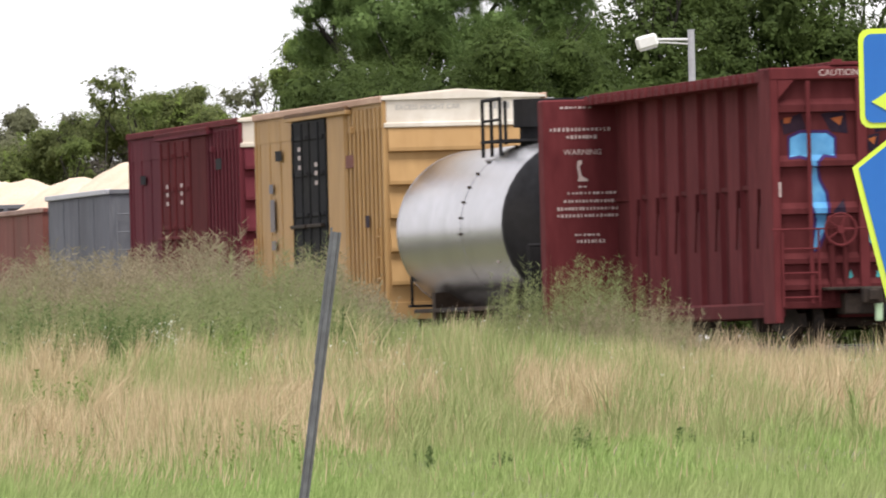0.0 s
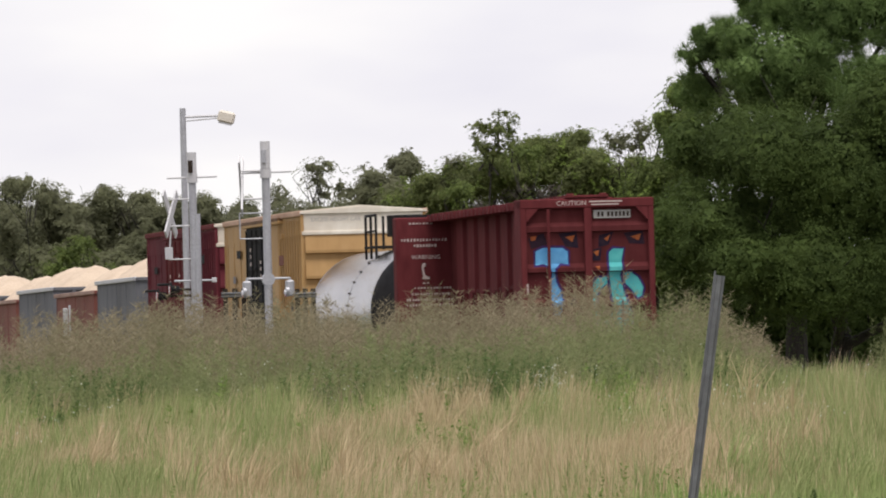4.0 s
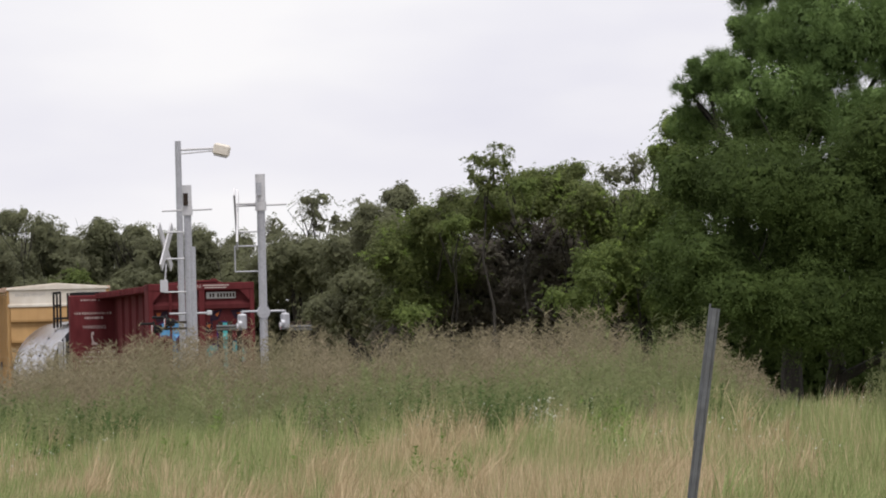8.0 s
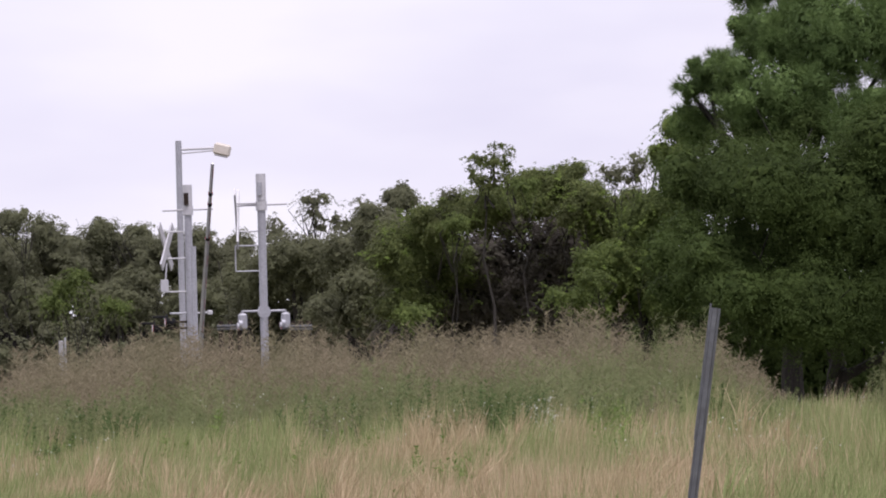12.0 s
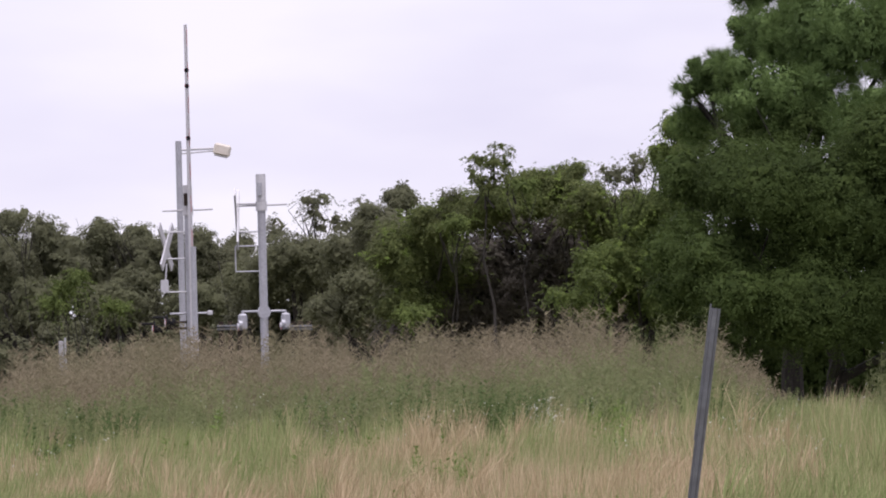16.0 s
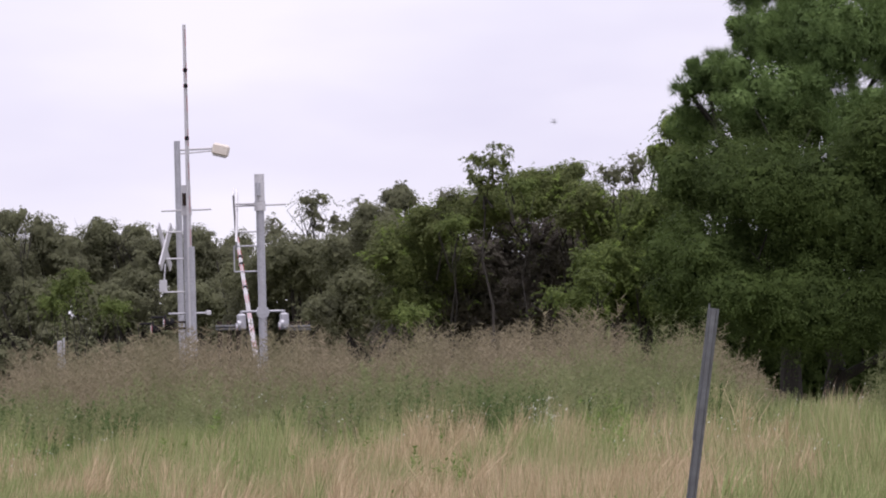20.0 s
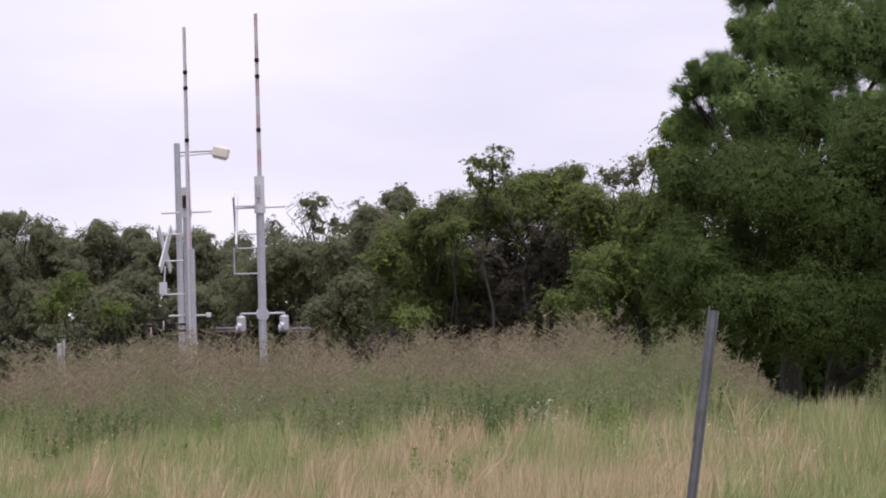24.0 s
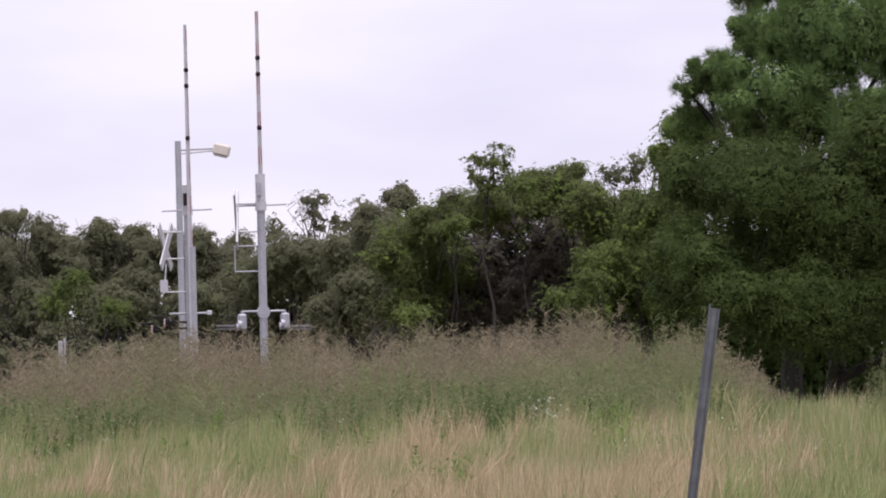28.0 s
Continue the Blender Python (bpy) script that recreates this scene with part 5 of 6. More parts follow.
tree("vine_tree", (3.97, 375, 1.0), VINE, 300, 170, 0.105, 0.5, "leaf_vine", "dark tree with vines over its top", 21, trunk=0.09, limbs=10, fork=0.75, shoots=80)
DEAD = [(1.45, 376.0, 6.73) + (1.81, 1.3, 1.64), (3.62, 376.0, 7.02) + (1.64, 1.3, 1.90), (2.45, 376.0, 5.49) + (2.59, 1.3, 1.04), (5.42, 376.0, 6.63) + (1.38, 1.3, 1.90), (-0.29, 377.0, 6.62) + (1.56, 1.3, 1.56), (2.26, 376.0, 8.18) + (1.07, 1.0, 1.00), (4.78, 377.0, 8.13) + (1.04, 1.0, 0.79)]
tree("dead_vine_tree", (2.77, 376, 1.0), DEAD, 440, 150, 0.13, 0.5, "dead_vine", "dark tangle of dead vines hung from trees", 23, trunk=0.09, limbs=8, fork=0.75, shoots=36)
FLANK = [(6.78, 345.0, 8.46) + (0.63, 1.4, 1.27), (7.20, 345.0, 9.64) + (0.41, 1.0, 0.73), (6.68, 345.0, 10.05) + (0.34, 0.8, 0.55), (6.36, 345.0, 9.25) + (0.36, 0.8, 0.55), (5.86, 344.0, 7.28) + (0.98, 1.4, 1.27), (4.94, 343.0, 5.95) + (1.14, 1.3, 1.11), (6.20, 344.0, 5.38) + (1.35, 1.3, 1.27), (4.36, 343.0, 5.02) + (0.95, 1.2, 0.63)]
tree("vine_tree", (5.70, 344, 1.0), FLANK, 330, 170, 0.105, 0.4, "leaf_flank", "sloping bank of vines coloured as if lit beside the large tree", 22, trunk=0.2, limbs=10, shoots=130)
SNAG = [(1.64, 370.0, 9.74) + (0.44, 0.6, 0.31), (1.89, 370.0, 10.17) + (0.37, 0.4, 0.17), (1.20, 370.0, 9.80) + (0.20, 0.4, 0.34), (1.05, 370.0, 9.38) + (0.10, 0.3, 0.37), (1.66, 370.0, 9.11) + (0.41, 0.5, 0.41),
        (2.12, 370.0, 9.78) + (0.17, 0.4, 0.44), (1.35, 370.0, 9.12) + (0.12, 0.3, 0.41), (2.26, 370.0, 9.18) + (0.31, 0.4, 0.27)]
tree("vine_snag", (1.57, 370, 1.0), SNAG, 150, 26, 0.1, 0.36, "leaf_vine", "dead trunk wrapped in hanging vines above the trees", 15, style="loose", trunk=0.1, limbs=8, lobes=3, fork=0.9)
for k, (a, b) in enumerate(((((3.55, 340.0, 5.32)), (0.69, 0.8, 0.23)), (((4.26, 340.0, 5.72)), (0.56, 0.8, 0.20)), (((-0.81, 362.0, 5.16)), (0.56, 0.8, 0.23)), (((0.43, 366.0, 7.80)), (0.44, 0.7, 0.24)), (((2.56, 366.0, 8.92)), (0.40, 0.7, 0.20)))):
    tree("creeper_bush", (a[0], a[1], 0.9), [a + b], 14, 80, 0.1, 0.6, "leaf_flank", "yellow-green creeper coloured as if lit before darker trees", 160 + k, style="loose", trunk=0.04, limbs=4, fork=0.85, group="creepers on the trees")
# oaks, slender trees and their undergrowth carry the haze in leaf_far
for k, c in enumerate([(-1.58, 405.0, 8.14) + (1.15, 2.0, 1.58), (-3.12, 408.0, 7.29) + (1.49, 2.0, 1.40), (-4.92, 410.0, 7.36) + (1.49, 2.0, 1.49), (-1.27, 406.0, 9.41) + (0.56, 1.0, 0.45), (-2.28, 404.0, 5.91) + (2.23, 2.0, 1.40), (-6.09, 411.0, 6.46) + (1.12, 2.0, 1.40)]):
    tree("oak_tree", (c[0] + 0.2, c[1], 1.0), [c], 130 if c[3] > 0.8 else 40, 110, 0.12, 0.48, "leaf_far", "oak of the wood behind the crossing, its green greyed as by haze", 170 + k, trunk=0.22, limbs=6)
for k, c in enumerate([(-4.19, 412.0, 9.49) + (0.64, 0.7, 0.34), (-4.02, 412.0, 8.79) + (0.34, 0.6, 0.76), (-3.21, 412.0, 8.63) + (0.42, 0.6, 0.42), (-2.53, 412.0, 9.07) + (0.34, 0.6, 0.57), (-5.48, 412.0, 8.50) + (0.53, 0.6, 0.57), (5.35, 372.0, 9.22) + (0.62, 0.7, 0.44), (6.09, 372.0, 9.46) + (0.31, 0.6, 0.58), (0.46, 372.0, 8.72) + (0.44, 0.7, 0.38), (-15.71, 466.0, 10.23) + (0.51, 0.7, 0.43)]):
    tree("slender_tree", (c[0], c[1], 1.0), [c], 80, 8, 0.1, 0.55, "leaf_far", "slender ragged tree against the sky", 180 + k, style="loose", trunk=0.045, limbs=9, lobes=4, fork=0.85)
for k, c in enumerate([(-15.81, 477.0, 8.57) + (1.4, 2.0, 1.5), (-16.19, 477.0, 6.38) + (1.6, 2.0, 1.3), (-11.88, 476.0, 9.11) + (1.3, 2.0, 0.95), (-8.23, 476.0, 8.36) + (1.5, 2.0, 1.2), (-16.75, 470.0, 8.71) + (1.30, 2.5, 1.73), (-14.55, 472.0, 8.79) + (1.34, 2.5, 1.77), (-13.22, 475.0, 8.69) + (1.30, 2.5, 1.77), (-11.46, 474.0, 8.30) + (1.43, 2.5, 1.68), (-9.50, 474.0, 8.25) + (1.34, 2.5, 1.68), (-7.99, 474.0, 7.67) + (1.08, 2.2, 1.73),
                       (-16.39, 470.0, 10.11) + (0.43, 1.0, 0.48), (-15.44, 468.0, 6.93) + (1.94, 2.0, 1.51), (-12.22, 468.0, 6.74) + (2.16, 2.0, 1.51), (-9.21, 468.0, 6.55) + (1.94, 2.0, 1.40), (-18.34, 472.0, 9.00) + (1.30, 2.5, 1.73)]):
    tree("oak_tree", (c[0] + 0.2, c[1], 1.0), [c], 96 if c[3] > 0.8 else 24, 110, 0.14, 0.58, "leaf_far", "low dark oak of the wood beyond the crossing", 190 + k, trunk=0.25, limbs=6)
for k, (a, b) in enumerate(((((-13.87, 458.0, 7.37)), (0.54, 0.8, 0.27)), (((-14.31, 458.0, 6.90)), (0.50, 0.8, 0.23)), (((-13.40, 458.0, 7.72)), (0.29, 0.6, 0.27)), (((-12.06, 458.0, 6.63)), (0.46, 0.8, 0.19)))):
    tree("creeper_bush", (a[0], a[1], 0.9), [a + b], 20, 80, 0.12, 0.6, "leaf_flank", "green creeper coloured as if lit at the edge of the wood", 210 + k, style="loose", trunk=0.05, limbs=4, group="creepers on the trees")


def thicket(x0, x1, y, top, n, leaf, label, seed, size=0.23):
    """A low tangle that closes the foot of the trees."""
    r = np.random.default_rng(seed)
    t = empty("thicket", pose((x0 + x1) / 2, y, 0.9), label, "undergrowth", "undergrowth of the wood")
    count = max(3, int((x1 - x0) / 1.6))
    crowns = [((k + 0.5) / count * (x1 - x0) - (x1 - x0) / 2, r.normal(0, 0.5), top * r.uniform(0.35, 0.5), 1.7, 1.2, top * r.uniform(0.45, 0.62)) for k in range(count)]
    bm = bmesh.new()
    for c in crowns:
        for j in range(5):
            tube(bm, (c[0] + r.normal(0, 0.2), c[1], -0.2), (c[0] + r.normal(0, 0.9), c[1] + r.normal(0, 0.4), top * r.uniform(0.5, 0.95)), 0.05, 0.015, sides=5)
    part("bramble", bm, "bark", t)["kind"] = "stuff"
    co, tri = cloud(crowns, n, 62, size, 0.75, r)
    array_mesh("foliage", co, tri, leaf, t)


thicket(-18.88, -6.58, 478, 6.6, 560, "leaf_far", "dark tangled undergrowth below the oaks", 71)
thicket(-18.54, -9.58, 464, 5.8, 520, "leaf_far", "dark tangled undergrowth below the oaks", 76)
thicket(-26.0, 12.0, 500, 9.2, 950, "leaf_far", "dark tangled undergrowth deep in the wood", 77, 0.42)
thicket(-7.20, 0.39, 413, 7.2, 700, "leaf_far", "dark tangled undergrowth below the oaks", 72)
thicket(-1.38, 8.12, 379, 7.6, 900, "dead_vine", "dark dead brambles hanging under the vine-covered trees", 73)
thicket(5.86, 15.85, 345, 5.2, 420, "leaf_big", "shaded brambles under the large tree", 74)
thicket(8.0, 32.0, 372, 7.5, 400, "leaf_big", "shaded brambles deep under the far oaks", 78, 0.36)
thicket(14.74, 27.57, 349, 8.5, 480, "leaf_big", "shaded brambles under the far oaks", 75)

# ---------------------------------------------------------------- grass, weeds and flowers
def wedge(n, y0, y1, r):
    y = r.uniform(y0, y1, n)
    x = r.uniform(0, 1, n) * (0.15 * y + 6) - (0.058 * y + 3)
    return x, y


def blades(x, y, z, tall, wide, lean, r):
    """Bent blades, narrow at the foot and the tip; the wind lays whole patches over."""
    n = len(x)
    a = r.uniform(0, 2 * math.pi, n)
    side = np.stack([np.cos(a), np.sin(a) * 0.5, np.zeros(n)], 1) * (wide * r.uniform(0.6, 1.3, n))[:, None]
    wind = 0.3 + 1.4 * (value_noise(x * 0.9 + 5, y * 0.09, 29) - 0.5)
    bend = np.stack([wind + r.normal(0, 0.6, n), r.normal(0, 0.6, n), np.zeros(n)], 1) * (lean * tall)[:, None]
    base = np.stack([x, y, z], 1)
    up = np.stack([np.zeros(n), np.zeros(n), tall], 1)
    mid = base + up * 0.5 + bend * 0.26
    tip = base + up + bend
    co = np.stack([base, mid - side, mid + side, tip], 1).reshape(-1, 3)
    i = np.arange(n) * 4
    tri = np.concatenate([np.stack([i, i + 2, i + 1], 1), np.stack([i + 1, i + 2, i + 3], 1)])
    return co, tri


def off_track(x, y, keep=3.4):
    a = radians(TRACK)
    return np.abs((x - 13.534) * math.cos(a) + (y - 207.04) * math.sin(a)) > keep


def sow(name, n, y0, y1, tall, wide, lean, material, label, seed, choose=None, height=None):
    r = np.random.default_rng(seed)
    x, y = wedge(n, y0, y1, r)
    keep = off_track(x, y)
    if choose is not None:
        keep &= r.uniform(0, 1, n) < choose(x, y)
    x, y = x[keep], y[keep]
    h = r.uniform(tall[0], tall[1], len(x)) * (0.5 + 0.62 * value_noise(x * 1.3, y * 0.06, 6) + 0.38 * value_noise(x * 3.4, y * 0.3, 36))
    if height is not None:
        h *= height(x, y)
    co, tri = blades(x, y, terrain(x, y) - 0.02, h, wide, lean, r)
    tagged(array_mesh(name, co, tri, material), label, "grass", kind="stuff")


def edge(x, y):
    """Distance up the field, with the mown strip reaching farther on one side."""
    return y - 13 * smooth(0.002, 0.045, x / y) + 12 * value_noise(x * 0.8, y * 0.12, 19) - 6


def dryness(x, y):
    v = value_noise(x * 0.5 + 9, y * 0.045, 3) * 0.5 + value_noise(x * 1.3, y * 0.1, 4) * 0.42 + value_noise(x * 3.1, y * 0.3, 5) * 0.16 + 0.14 * (1 - smooth(134, 150, y)) - 0.03 * smooth(0.01, 0.018, x / y) * smooth(142, 150, y) + 0.13 * smooth(0.034, 0.042, x / y) - 0.06 * (1 - smooth(-0.016, -0.008, x / y)) + 0.07 * np.exp(-((x / y + 0.001) / 0.006) ** 2) - 0.16 * np.exp(-((y - 157 - 5 * np.sin(x * 1.1)) / 5) ** 2) * value_noise(x * 0.6, y * 0.02, 44)
    return np.clip((v - 0.515) * 5.5, 0.1, 1)


def lush(x, y):
    return 1.04 - dryness(x, y)


def young(x, y):
    return 0.5 + 0.5 * smooth(120, 146, edge(x, y))


sow("lawn_grass", 100000, 94, 154, (0.10, 0.26), 0.0085, 0.26, "lawn", "short bright green grass at the field's edge", 31, choose=lambda x, y: 1 - 0.8 * smooth(122, 140, edge(x, y)))
sow("dry_grass", 300000, 106, 184, (0.32, 0.75), 0.0056, 0.2, "tan_grass", "tall dry straw-coloured grass in patches", 32, lambda x, y: np.clip(0.07 + 0.85 * dryness(x, y) + 0.3 * smooth(0.04, 0.055, x / y) * smooth(128, 140, y), 0, 1) * (0.015 + 0.98 * smooth(114, 142, edge(x, y))) * (1 - 0.45 * smooth(160, 178, y)), young)
sow("green_grass", 280000, 104, 192, (0.30, 0.72), 0.006, 0.22, "green_grass", "tall green grass between the dry patches", 33, lambda x, y: np.clip(0.16 + lush(x, y), 0, 1) * (0.05 + 0.95 * smooth(112, 134, edge(x, y))) * (1 - 0.4 * smooth(0.04, 0.055, x / y)), young)


def tussocks(name, n, y0, y1, tall, per, wide, material, label, seed, choose):
    """Clumps whose blades fan out from one foot and lean with the wind."""
    r = np.random.default_rng(seed)
    x, y = wedge(n, y0, y1, r)
    keep = off_track(x, y, 5) & (r.uniform(0, 1, n) < choose(x, y))
    x, y = np.repeat(x[keep], per), np.repeat(y[keep], per)
    k, m = int(keep.sum()), len(x)
    h = np.repeat(r.uniform(*tall, k), per) * r.uniform(0.55, 1.1, m)
    wind = np.repeat(r.normal(0.12, 0.16, k), per) + r.normal(0, 0.2, m)
    fx, fy = x + r.normal(0, 0.07, m), y + r.normal(0, 0.12, m)
    base = np.stack([fx, fy, terrain(fx, fy) - 0.02], 1)
    lean = np.stack([wind * h, r.normal(0, 0.3, m) * h, np.zeros(m)], 1)
    rise = np.stack([np.zeros(m), np.zeros(m), h], 1)
    a = r.uniform(0, 2 * math.pi, m)
    side = np.stack([np.cos(a), np.sin(a) * 0.5, np.zeros(m)], 1) * (wide * r.uniform(0.6, 1.3, m))[:, None]
    mid = base + rise * 0.6 + lean * 0.38
    co = np.stack([base, mid - side, mid + side, base + rise * (1 - 0.15 * wind[:, None] ** 2) + lean], 1).reshape(-1, 3)
    i = np.arange(m) * 4
    tri = np.concatenate([np.stack([i, i + 2, i + 1], 1), np.stack([i + 1, i + 2, i + 3], 1)])
    tagged(array_mesh(name, co, tri, material), label, "grass", kind="stuff")


tussocks("dry_tussocks", 1500, 132, 184, (0.5, 0.95), 64, 0.0058, "tan_grass", "fanned tussocks of pale dry grass", 37, lambda x, y: np.clip(0.03 + 0.55 * dryness(x, y), 0, 1) * smooth(122, 142, edge(x, y)))
tussocks("seed_grass", 800, 183, 197, (0.6, 1.0), 44, 0.0052, "pink_grass", "upright pinkish seed grass along the track bank", 39, lambda x, y: smooth(0.03, 0.036, x / y))
tussocks("green_tussocks", 1200, 128, 190, (0.4, 0.8), 54, 0.006, "green_grass", "fanned tussocks of fresh green grass", 38, lambda x, y: 0.1 + 0.5 * lush(x, y))


def crest_height(x, y):
    """How high the weeds grow along the rise, by the bearing from the gate."""
    b = x / y
    return 0.8 + 0.2 * smooth(-0.038, -0.022, b) - 0.72 * smooth(0.0188, 0.0305, b) + 0.3 * smooth(0.0375, 0.043, b) - 0.14 * smooth(0.046, 0.056, b) + 0.16 * np.exp(-((b + 0.005) / 0.004) ** 2)


SWAYING = []


def feathery(name, n, y0, y1, tall, material, label, seed, choose=None, twigs=66, fine=0.0046, spot=None, sway=True):
    """Stalks with many thin twigs that make a feathery head; spot: one tuft (x, y, half width) instead of the whole rise."""
    r = np.random.default_rng(seed)
    x, y = wedge(n, y0, y1, r) if spot is None else (spot[0] + r.normal(0, 0.5, n) * spot[2], spot[1] + r.normal(0, 0.64, n) * min(1.0, spot[2]))
    keep = off_track(x, y, 4.5)
    if choose is not None:
        keep &= r.uniform(0, 1, n) < choose(x, y)
    x, y = x[keep], y[keep]
    n = len(x)
    z = terrain(x, y) - 0.03
    h = r.uniform(*tall, n)
    if spot is None:
        h *= crest_height(x, y) * (0.72 + 0.46 * value_noise(x * 0.9, y * 0.03, 8) + 0.22 * value_noise(x * 3.1, y * 0.1, 9))
    else:
        h *= np.clip(1.05 - 0.45 * ((x - spot[0]) / spot[2]) ** 2, 0.3, 1)
    lean = np.stack([r.normal(0.06, 0.10, n), r.normal(0, 0.1, n)], 1)
    co, tri = blades(x, y, z, h, 0.0045, 0.08, r)
    f = r.uniform(0.22, 1.0, (n, twigs))
    bx = np.repeat(x, twigs) + (f * (lean[:, :1] * h[:, None])).ravel()
    by = np.repeat(y, twigs)
    bz = np.repeat(z, twigs) + (f * h[:, None]).ravel()
    ln = (0.26 * (1.12 - f) + 0.05).ravel() * np.repeat(h, twigs) * r.uniform(0.4, 1.0, n * twigs)
    a = r.uniform(0, 2 * math.pi, n * twigs)
    d = np.stack([np.cos(a), np.sin(a), r.uniform(0.1, 1.1, n * twigs)], 1)
    d /= np.linalg.norm(d, axis=1)[:, None]
    s = np.cross(d, r.normal(size=d.shape))
    s /= np.linalg.norm(s, axis=1)[:, None] + 1e-9
    b = np.stack([bx, by, bz], 1)
    w = fine * r.uniform(0.5, 1.4, len(b))[:, None]
    co2 = np.stack([b + s * w, b - s * w, b + d * ln[:, None]], 1).reshape(-1, 3)
    tri2 = np.arange(len(b) * 3).reshape(-1, 3) + len(co)
    allco = np.concatenate([co, co2])
    if spot is None:
        return tagged(array_mesh(name, allco, np.concatenate([tri, tri2]), material), label, "weeds", kind="stuff")
    foot = (spot[0], spot[1], float(terrain(spot[0], spot[1])) - 0.02)
    ob = array_mesh(name, allco - np.array(foot), np.concatenate([tri, tri2]), material)
    ob.location = foot
    if sway:
        SWAYING.append((ob, foot))
    return tagged(ob, label, "weeds", kind="stuff")


feathery("feathery_weeds", 7200, 191, 224, (1.36, 1.84), "weed", "tall feathery brownish weeds along the rise", 41, fine=0.006)
feathery("green_weeds", 3700, 174, 198, (0.75, 1.25), "weed_green", "softer green weeds before the brown ones", 43)
feathery("leafy_weeds", 2600, 172, 200, (0.5, 1.0), "weed_dark", "dark green leafy weeds among the grass", 42, choose=lambda x, y: np.clip((value_noise(x * 0.8, y * 0.05, 14) - 0.42) * 4, 0, 1), twigs=56, fine=0.009)
feathery("field_herbs", 2600, 150, 184, (0.35, 0.7), "herb", "fresh green leafy herbs in patches between dry grass", 44, choose=lambda x, y: np.clip((value_noise(x * 0.8 + 3, y * 0.13, 23) - 0.52) * 7, 0, 1), twigs=26, fine=0.014)
feathery("low_herbs", 900, 118, 150, (0.2, 0.45), "herb", "low green herbs at the edge of the tall grass", 45, choose=lambda x, y: np.clip((value_noise(x * 0.9, y * 0.16, 27) - 0.5) * 7, 0, 1), twigs=26, fine=0.012)

for k, (x, y, w, h, n, material, label) in enumerate(((7.51, 180, 1.7, 1.8, 230, "weed_green", "tuft of tall green seed grass beside the track"), (8.32, 178, 1.4, 1.3, 150, "weed", "tuft of tall pale seed grass beside the track"),
                                                  (2.81, 186, 1.2, 1.9, 70, "weed_green", "grey-green tuft among feathery weeds"), (3.50, 186, 1.0, 2.0, 70, "weed_green", "grey-green tuft among feathery weeds"),
                                                  (4.63, 184, 0.9, 1.0, 60, "weed_green", "green tuft at the edge of the trees"), (5.18, 184, 0.5, 0.8, 30, "weed_dark", "dark leafy tuft at the edge of the trees"))):
    feathery("grass_tuft", n, 0, 0, (0.45 * h, h), material, label, 50 + k, spot=(x, y, w), twigs=72, fine=0.0034)
r6 = np.random.default_rng(66)
for k in range(54):
    y = r6.uniform(172, 192)
    x = y * r6.uniform(-0.04, 0.031)
    h = r6.uniform(0.7, 1.15) * (1 - 0.35 * (x / y > 0.02))
    material, label, wide = (("weed_dark", "clump of dark green leafy weeds on the rise", 0.0085), ("weed_green", "clump of soft green weeds on the rise", 0.0046), ("weed_dark", "clump of dark green leafy weeds on the rise", 0.006), ("weed", "clump of brown feathery weeds on the rise", 0.0046))[k % 4]
    feathery("weed_clump", int(r6.uniform(14, 30)), 0, 0, (0.5 * h, h), material, label, 300 + k, spot=(x, y, r6.uniform(0.35, 0.8)), twigs=60, fine=wide, sway=False)
for k, (x, h) in enumerate(((-6.78, 1.9), (-5.32, 2.1), (-3.38, 2.0), (-1.92, 2.3), (-0.84, 2.1), (0.76, 2.1), (1.93, 2.0))):
    feathery("grass_tuft", 26, 0, 0, (0.6 * h, h), "weed", "brown seed heads swaying above the weeds", 80 + k, spot=(x, 204, 1.0), twigs=56)

for k, (x, y, h) in enumerate(((5.25, 126, 0.42), (6.52, 130, 0.34), (4.33, 122, 0.3), (7.07, 128, 0.28), (7.72, 132, 0.3), (3.60, 124, 0.32))):
    feathery("dark_weed", 9, 0, 0, (0.6 * h, h), "weed_dark", "dark broad-leaved weed in the mown strip", 95 + k, spot=(x, y, 0.14), twigs=22, fine=0.013)

r5 = np.random.default_rng(61)
fx, fy = wedge(3600, 148, 186, r5)
k5 = value_noise(fx * 0.9, fy * 0.1, 12) > 0.66
fx, fy = np.concatenate([fx[k5], r5.normal(1.42, 0.16, 150)]), np.concatenate([fy[k5], r5.normal(167, 3, 150)])
co, tri = leaves(np.stack([fx, fy, terrain(fx, fy) + r5.uniform(0.55, 0.92, len(fx))], 1), 0.017, r5)
tagged(array_mesh("wild_flowers", co, tri, "petal"), "scattered small white wild flowers in the grass", "flowers", kind="stuff")

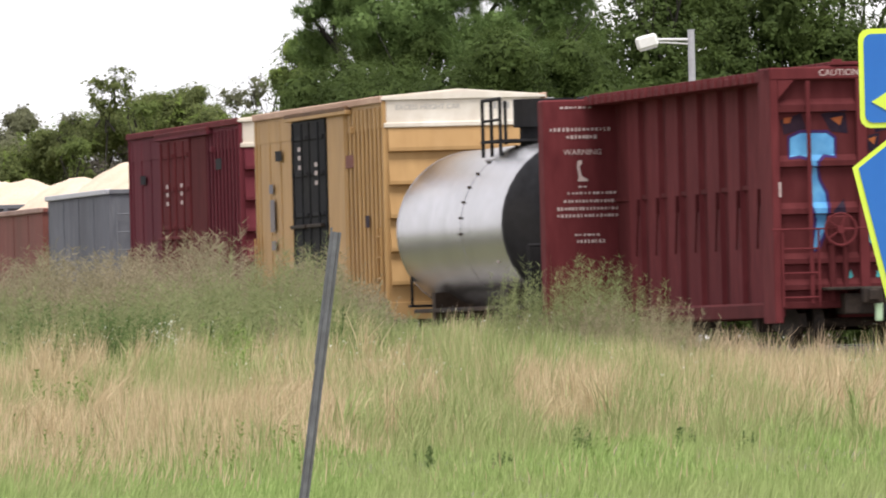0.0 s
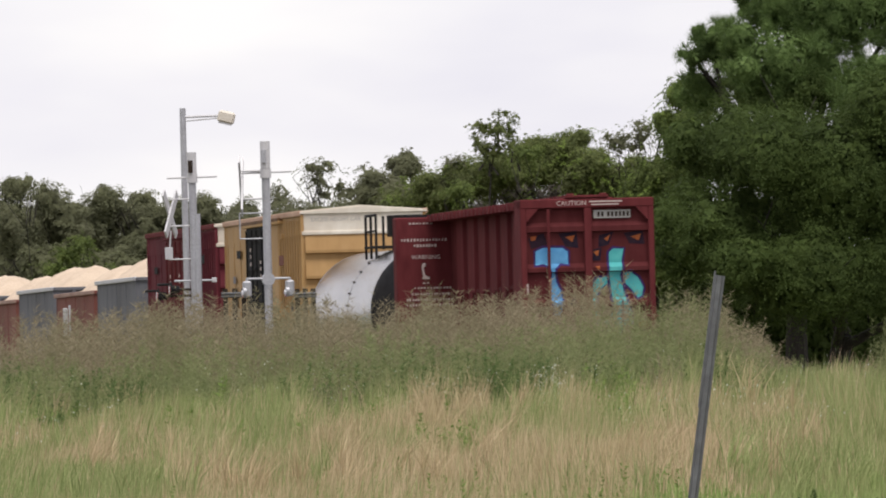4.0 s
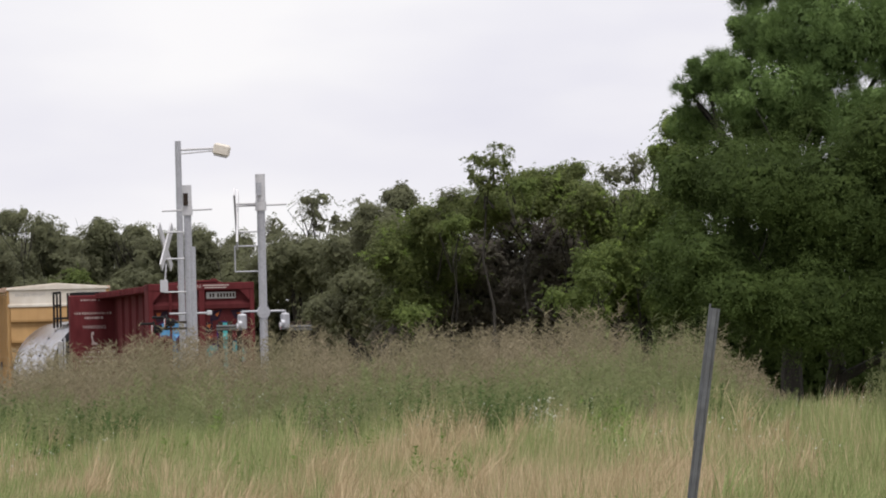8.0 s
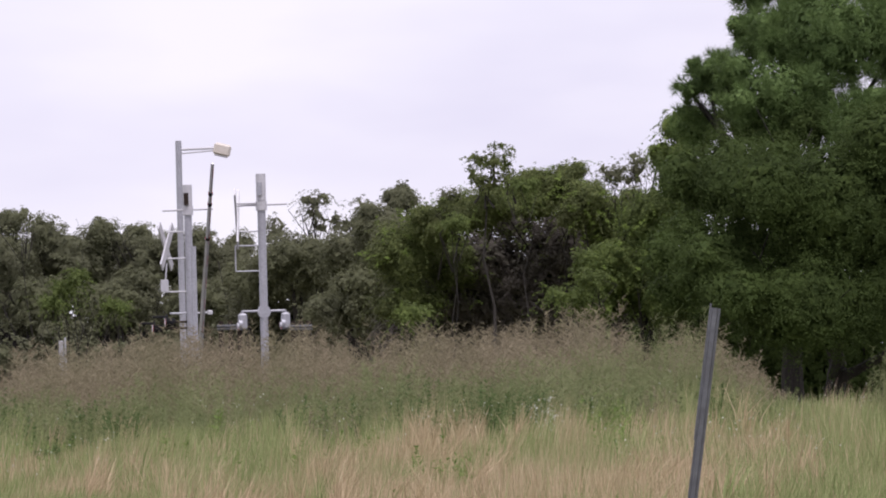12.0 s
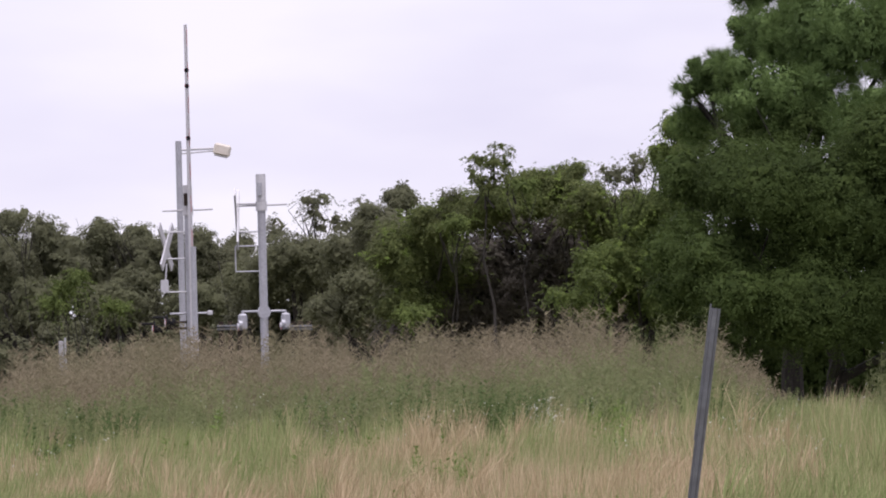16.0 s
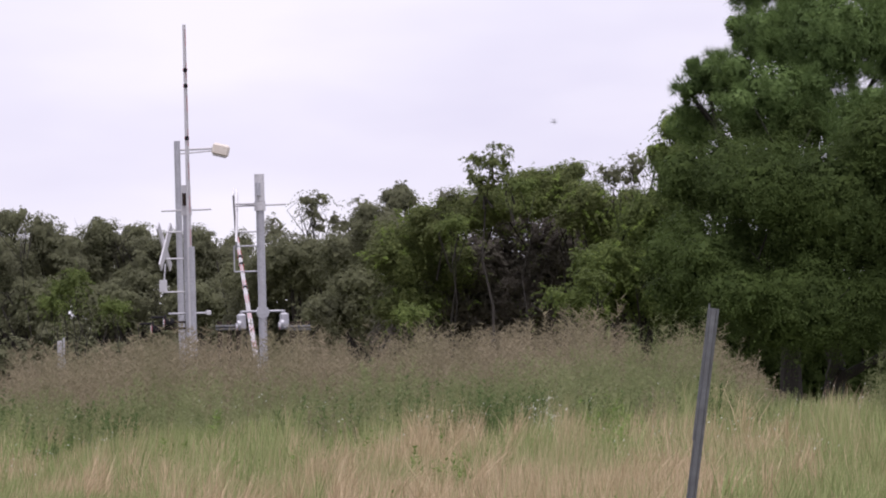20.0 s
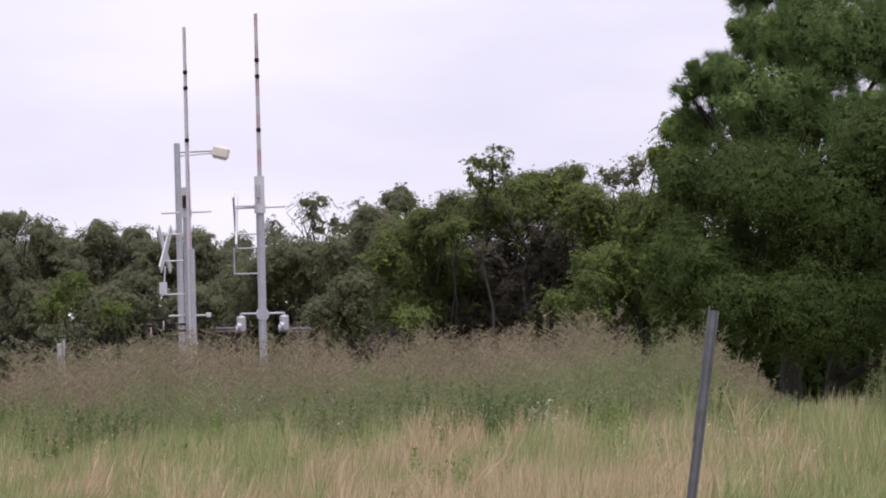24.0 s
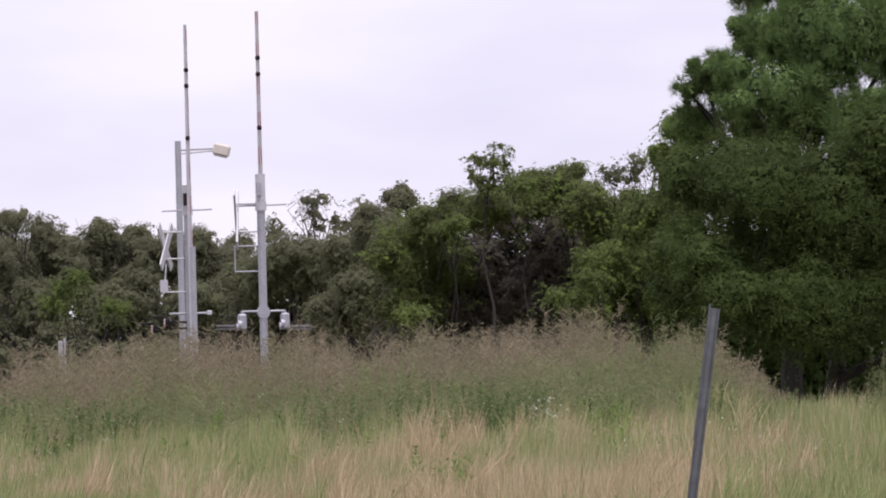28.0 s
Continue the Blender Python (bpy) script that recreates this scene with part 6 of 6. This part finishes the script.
# ---------------------------------------------------------------- bird
SMALL = Matrix.Scale(0.62, 4)
bird = empty("bird", pose(0, 0, 0), "small dark bird flying past", "bird")
bm = lathe(bmesh.new(), [(-0.11, 0.004), (-0.06, 0.022), (0.0, 0.034), (0.06, 0.028), (0.10, 0.018), (0.125, 0.004)], 10)
part("body", bm, "feather", bird, m=SMALL, smooth=True)
for sx in (-1, 1):
    bm = bmesh.new()
    bmesh.ops.recalc_face_normals(prism(bm, [(0.02, 0.05), (sx * 0.12, 0.075), (sx * 0.24, -0.03), (sx * 0.10, -0.01), (0.02, -0.04)], -0.003, 0.003), faces=bm.faces)
    part("wing", bm, "feather", bird, m=SMALL @ pose(0, 0, 0.01, -90, sx * -24, 0))
bm = bmesh.new()
prism(bm, [(0, 0.0), (-0.03, -0.10), (0, -0.07), (0.03, -0.10)], -0.003, 0.003)
part("tail", bm, "feather", bird, m=SMALL @ pose(0, -0.09, 0, -90, 0, 0))


# ---------------------------------------------------------------- what moves
def motions():
    for car, s in TRAIN:
        walk(car, [(t, pose(*along(s + SPEED * t), 0, 0, TRACK)) for t in (0.0, 7.0, 14.0, 21.0, 28.0)])
    home = arm_far.location.copy()
    walk(arm_far, [(t, pose(*home, 0, 0, -2.3) @ pose(0, 0, 0, a, 0, 0)) for t, a in ((0.0, 89), (9.2, 89), (10.0, 82), (10.8, 70), (11.5, 58), (12.0, 51), (12.5, 43), (13.5, 27), (14.5, 9), (15.0, 0.5), (15.5, 0), (28.0, 0))])
    home2 = arm_near.location.copy()
    walk(arm_near, [(t, pose(*home2, 0, 0, yaw) @ pose(0, 0, 0, -a, 0, 0) @ pose(0, 0, 0, 0, 0, 3)) for t, a, yaw in ((0.0, 89, -2.6), (18.9, 89, -2.6), (19.2, 83, -2.6), (19.5, 73.7, -2.7), (20.0, 62.7, -2.95), (20.5, 53, -3.4), (21.0, 43.3, -3.95), (21.5, 34.8, -4.65), (22.2, 22, -4.7), (22.9, 8.5, -4.7), (23.4, 0.6, -4.7), (23.8, 0, -4.7), (28.0, 0, -4.7))])
    for k, (tuft, foot) in enumerate(SWAYING):
        walk(tuft, [(t * 0.7, pose(*foot, 0, 1.2 + 1.1 * math.sin(t * 1.9 + k) + 0.5 * math.sin(t * 0.8 + 2 * k), 0)) for t in range(41)])
    p, q = Vector((-11.60, 400.0, 14.28)), Vector((3.90, 400.0, 11.65))
    go = (q - p) / 0.8
    walk(bird, [(t, Matrix.Translation(p + go * (t - 19.2)) @ pose(0, 0, 0, -8, 50 if k % 2 == 0 else 25, -90)) for k, t in enumerate((0.0, 19.0, 19.2, 19.4, 19.6, 19.8, 20.0, 20.2, 20.6, 28.0))])


motions()
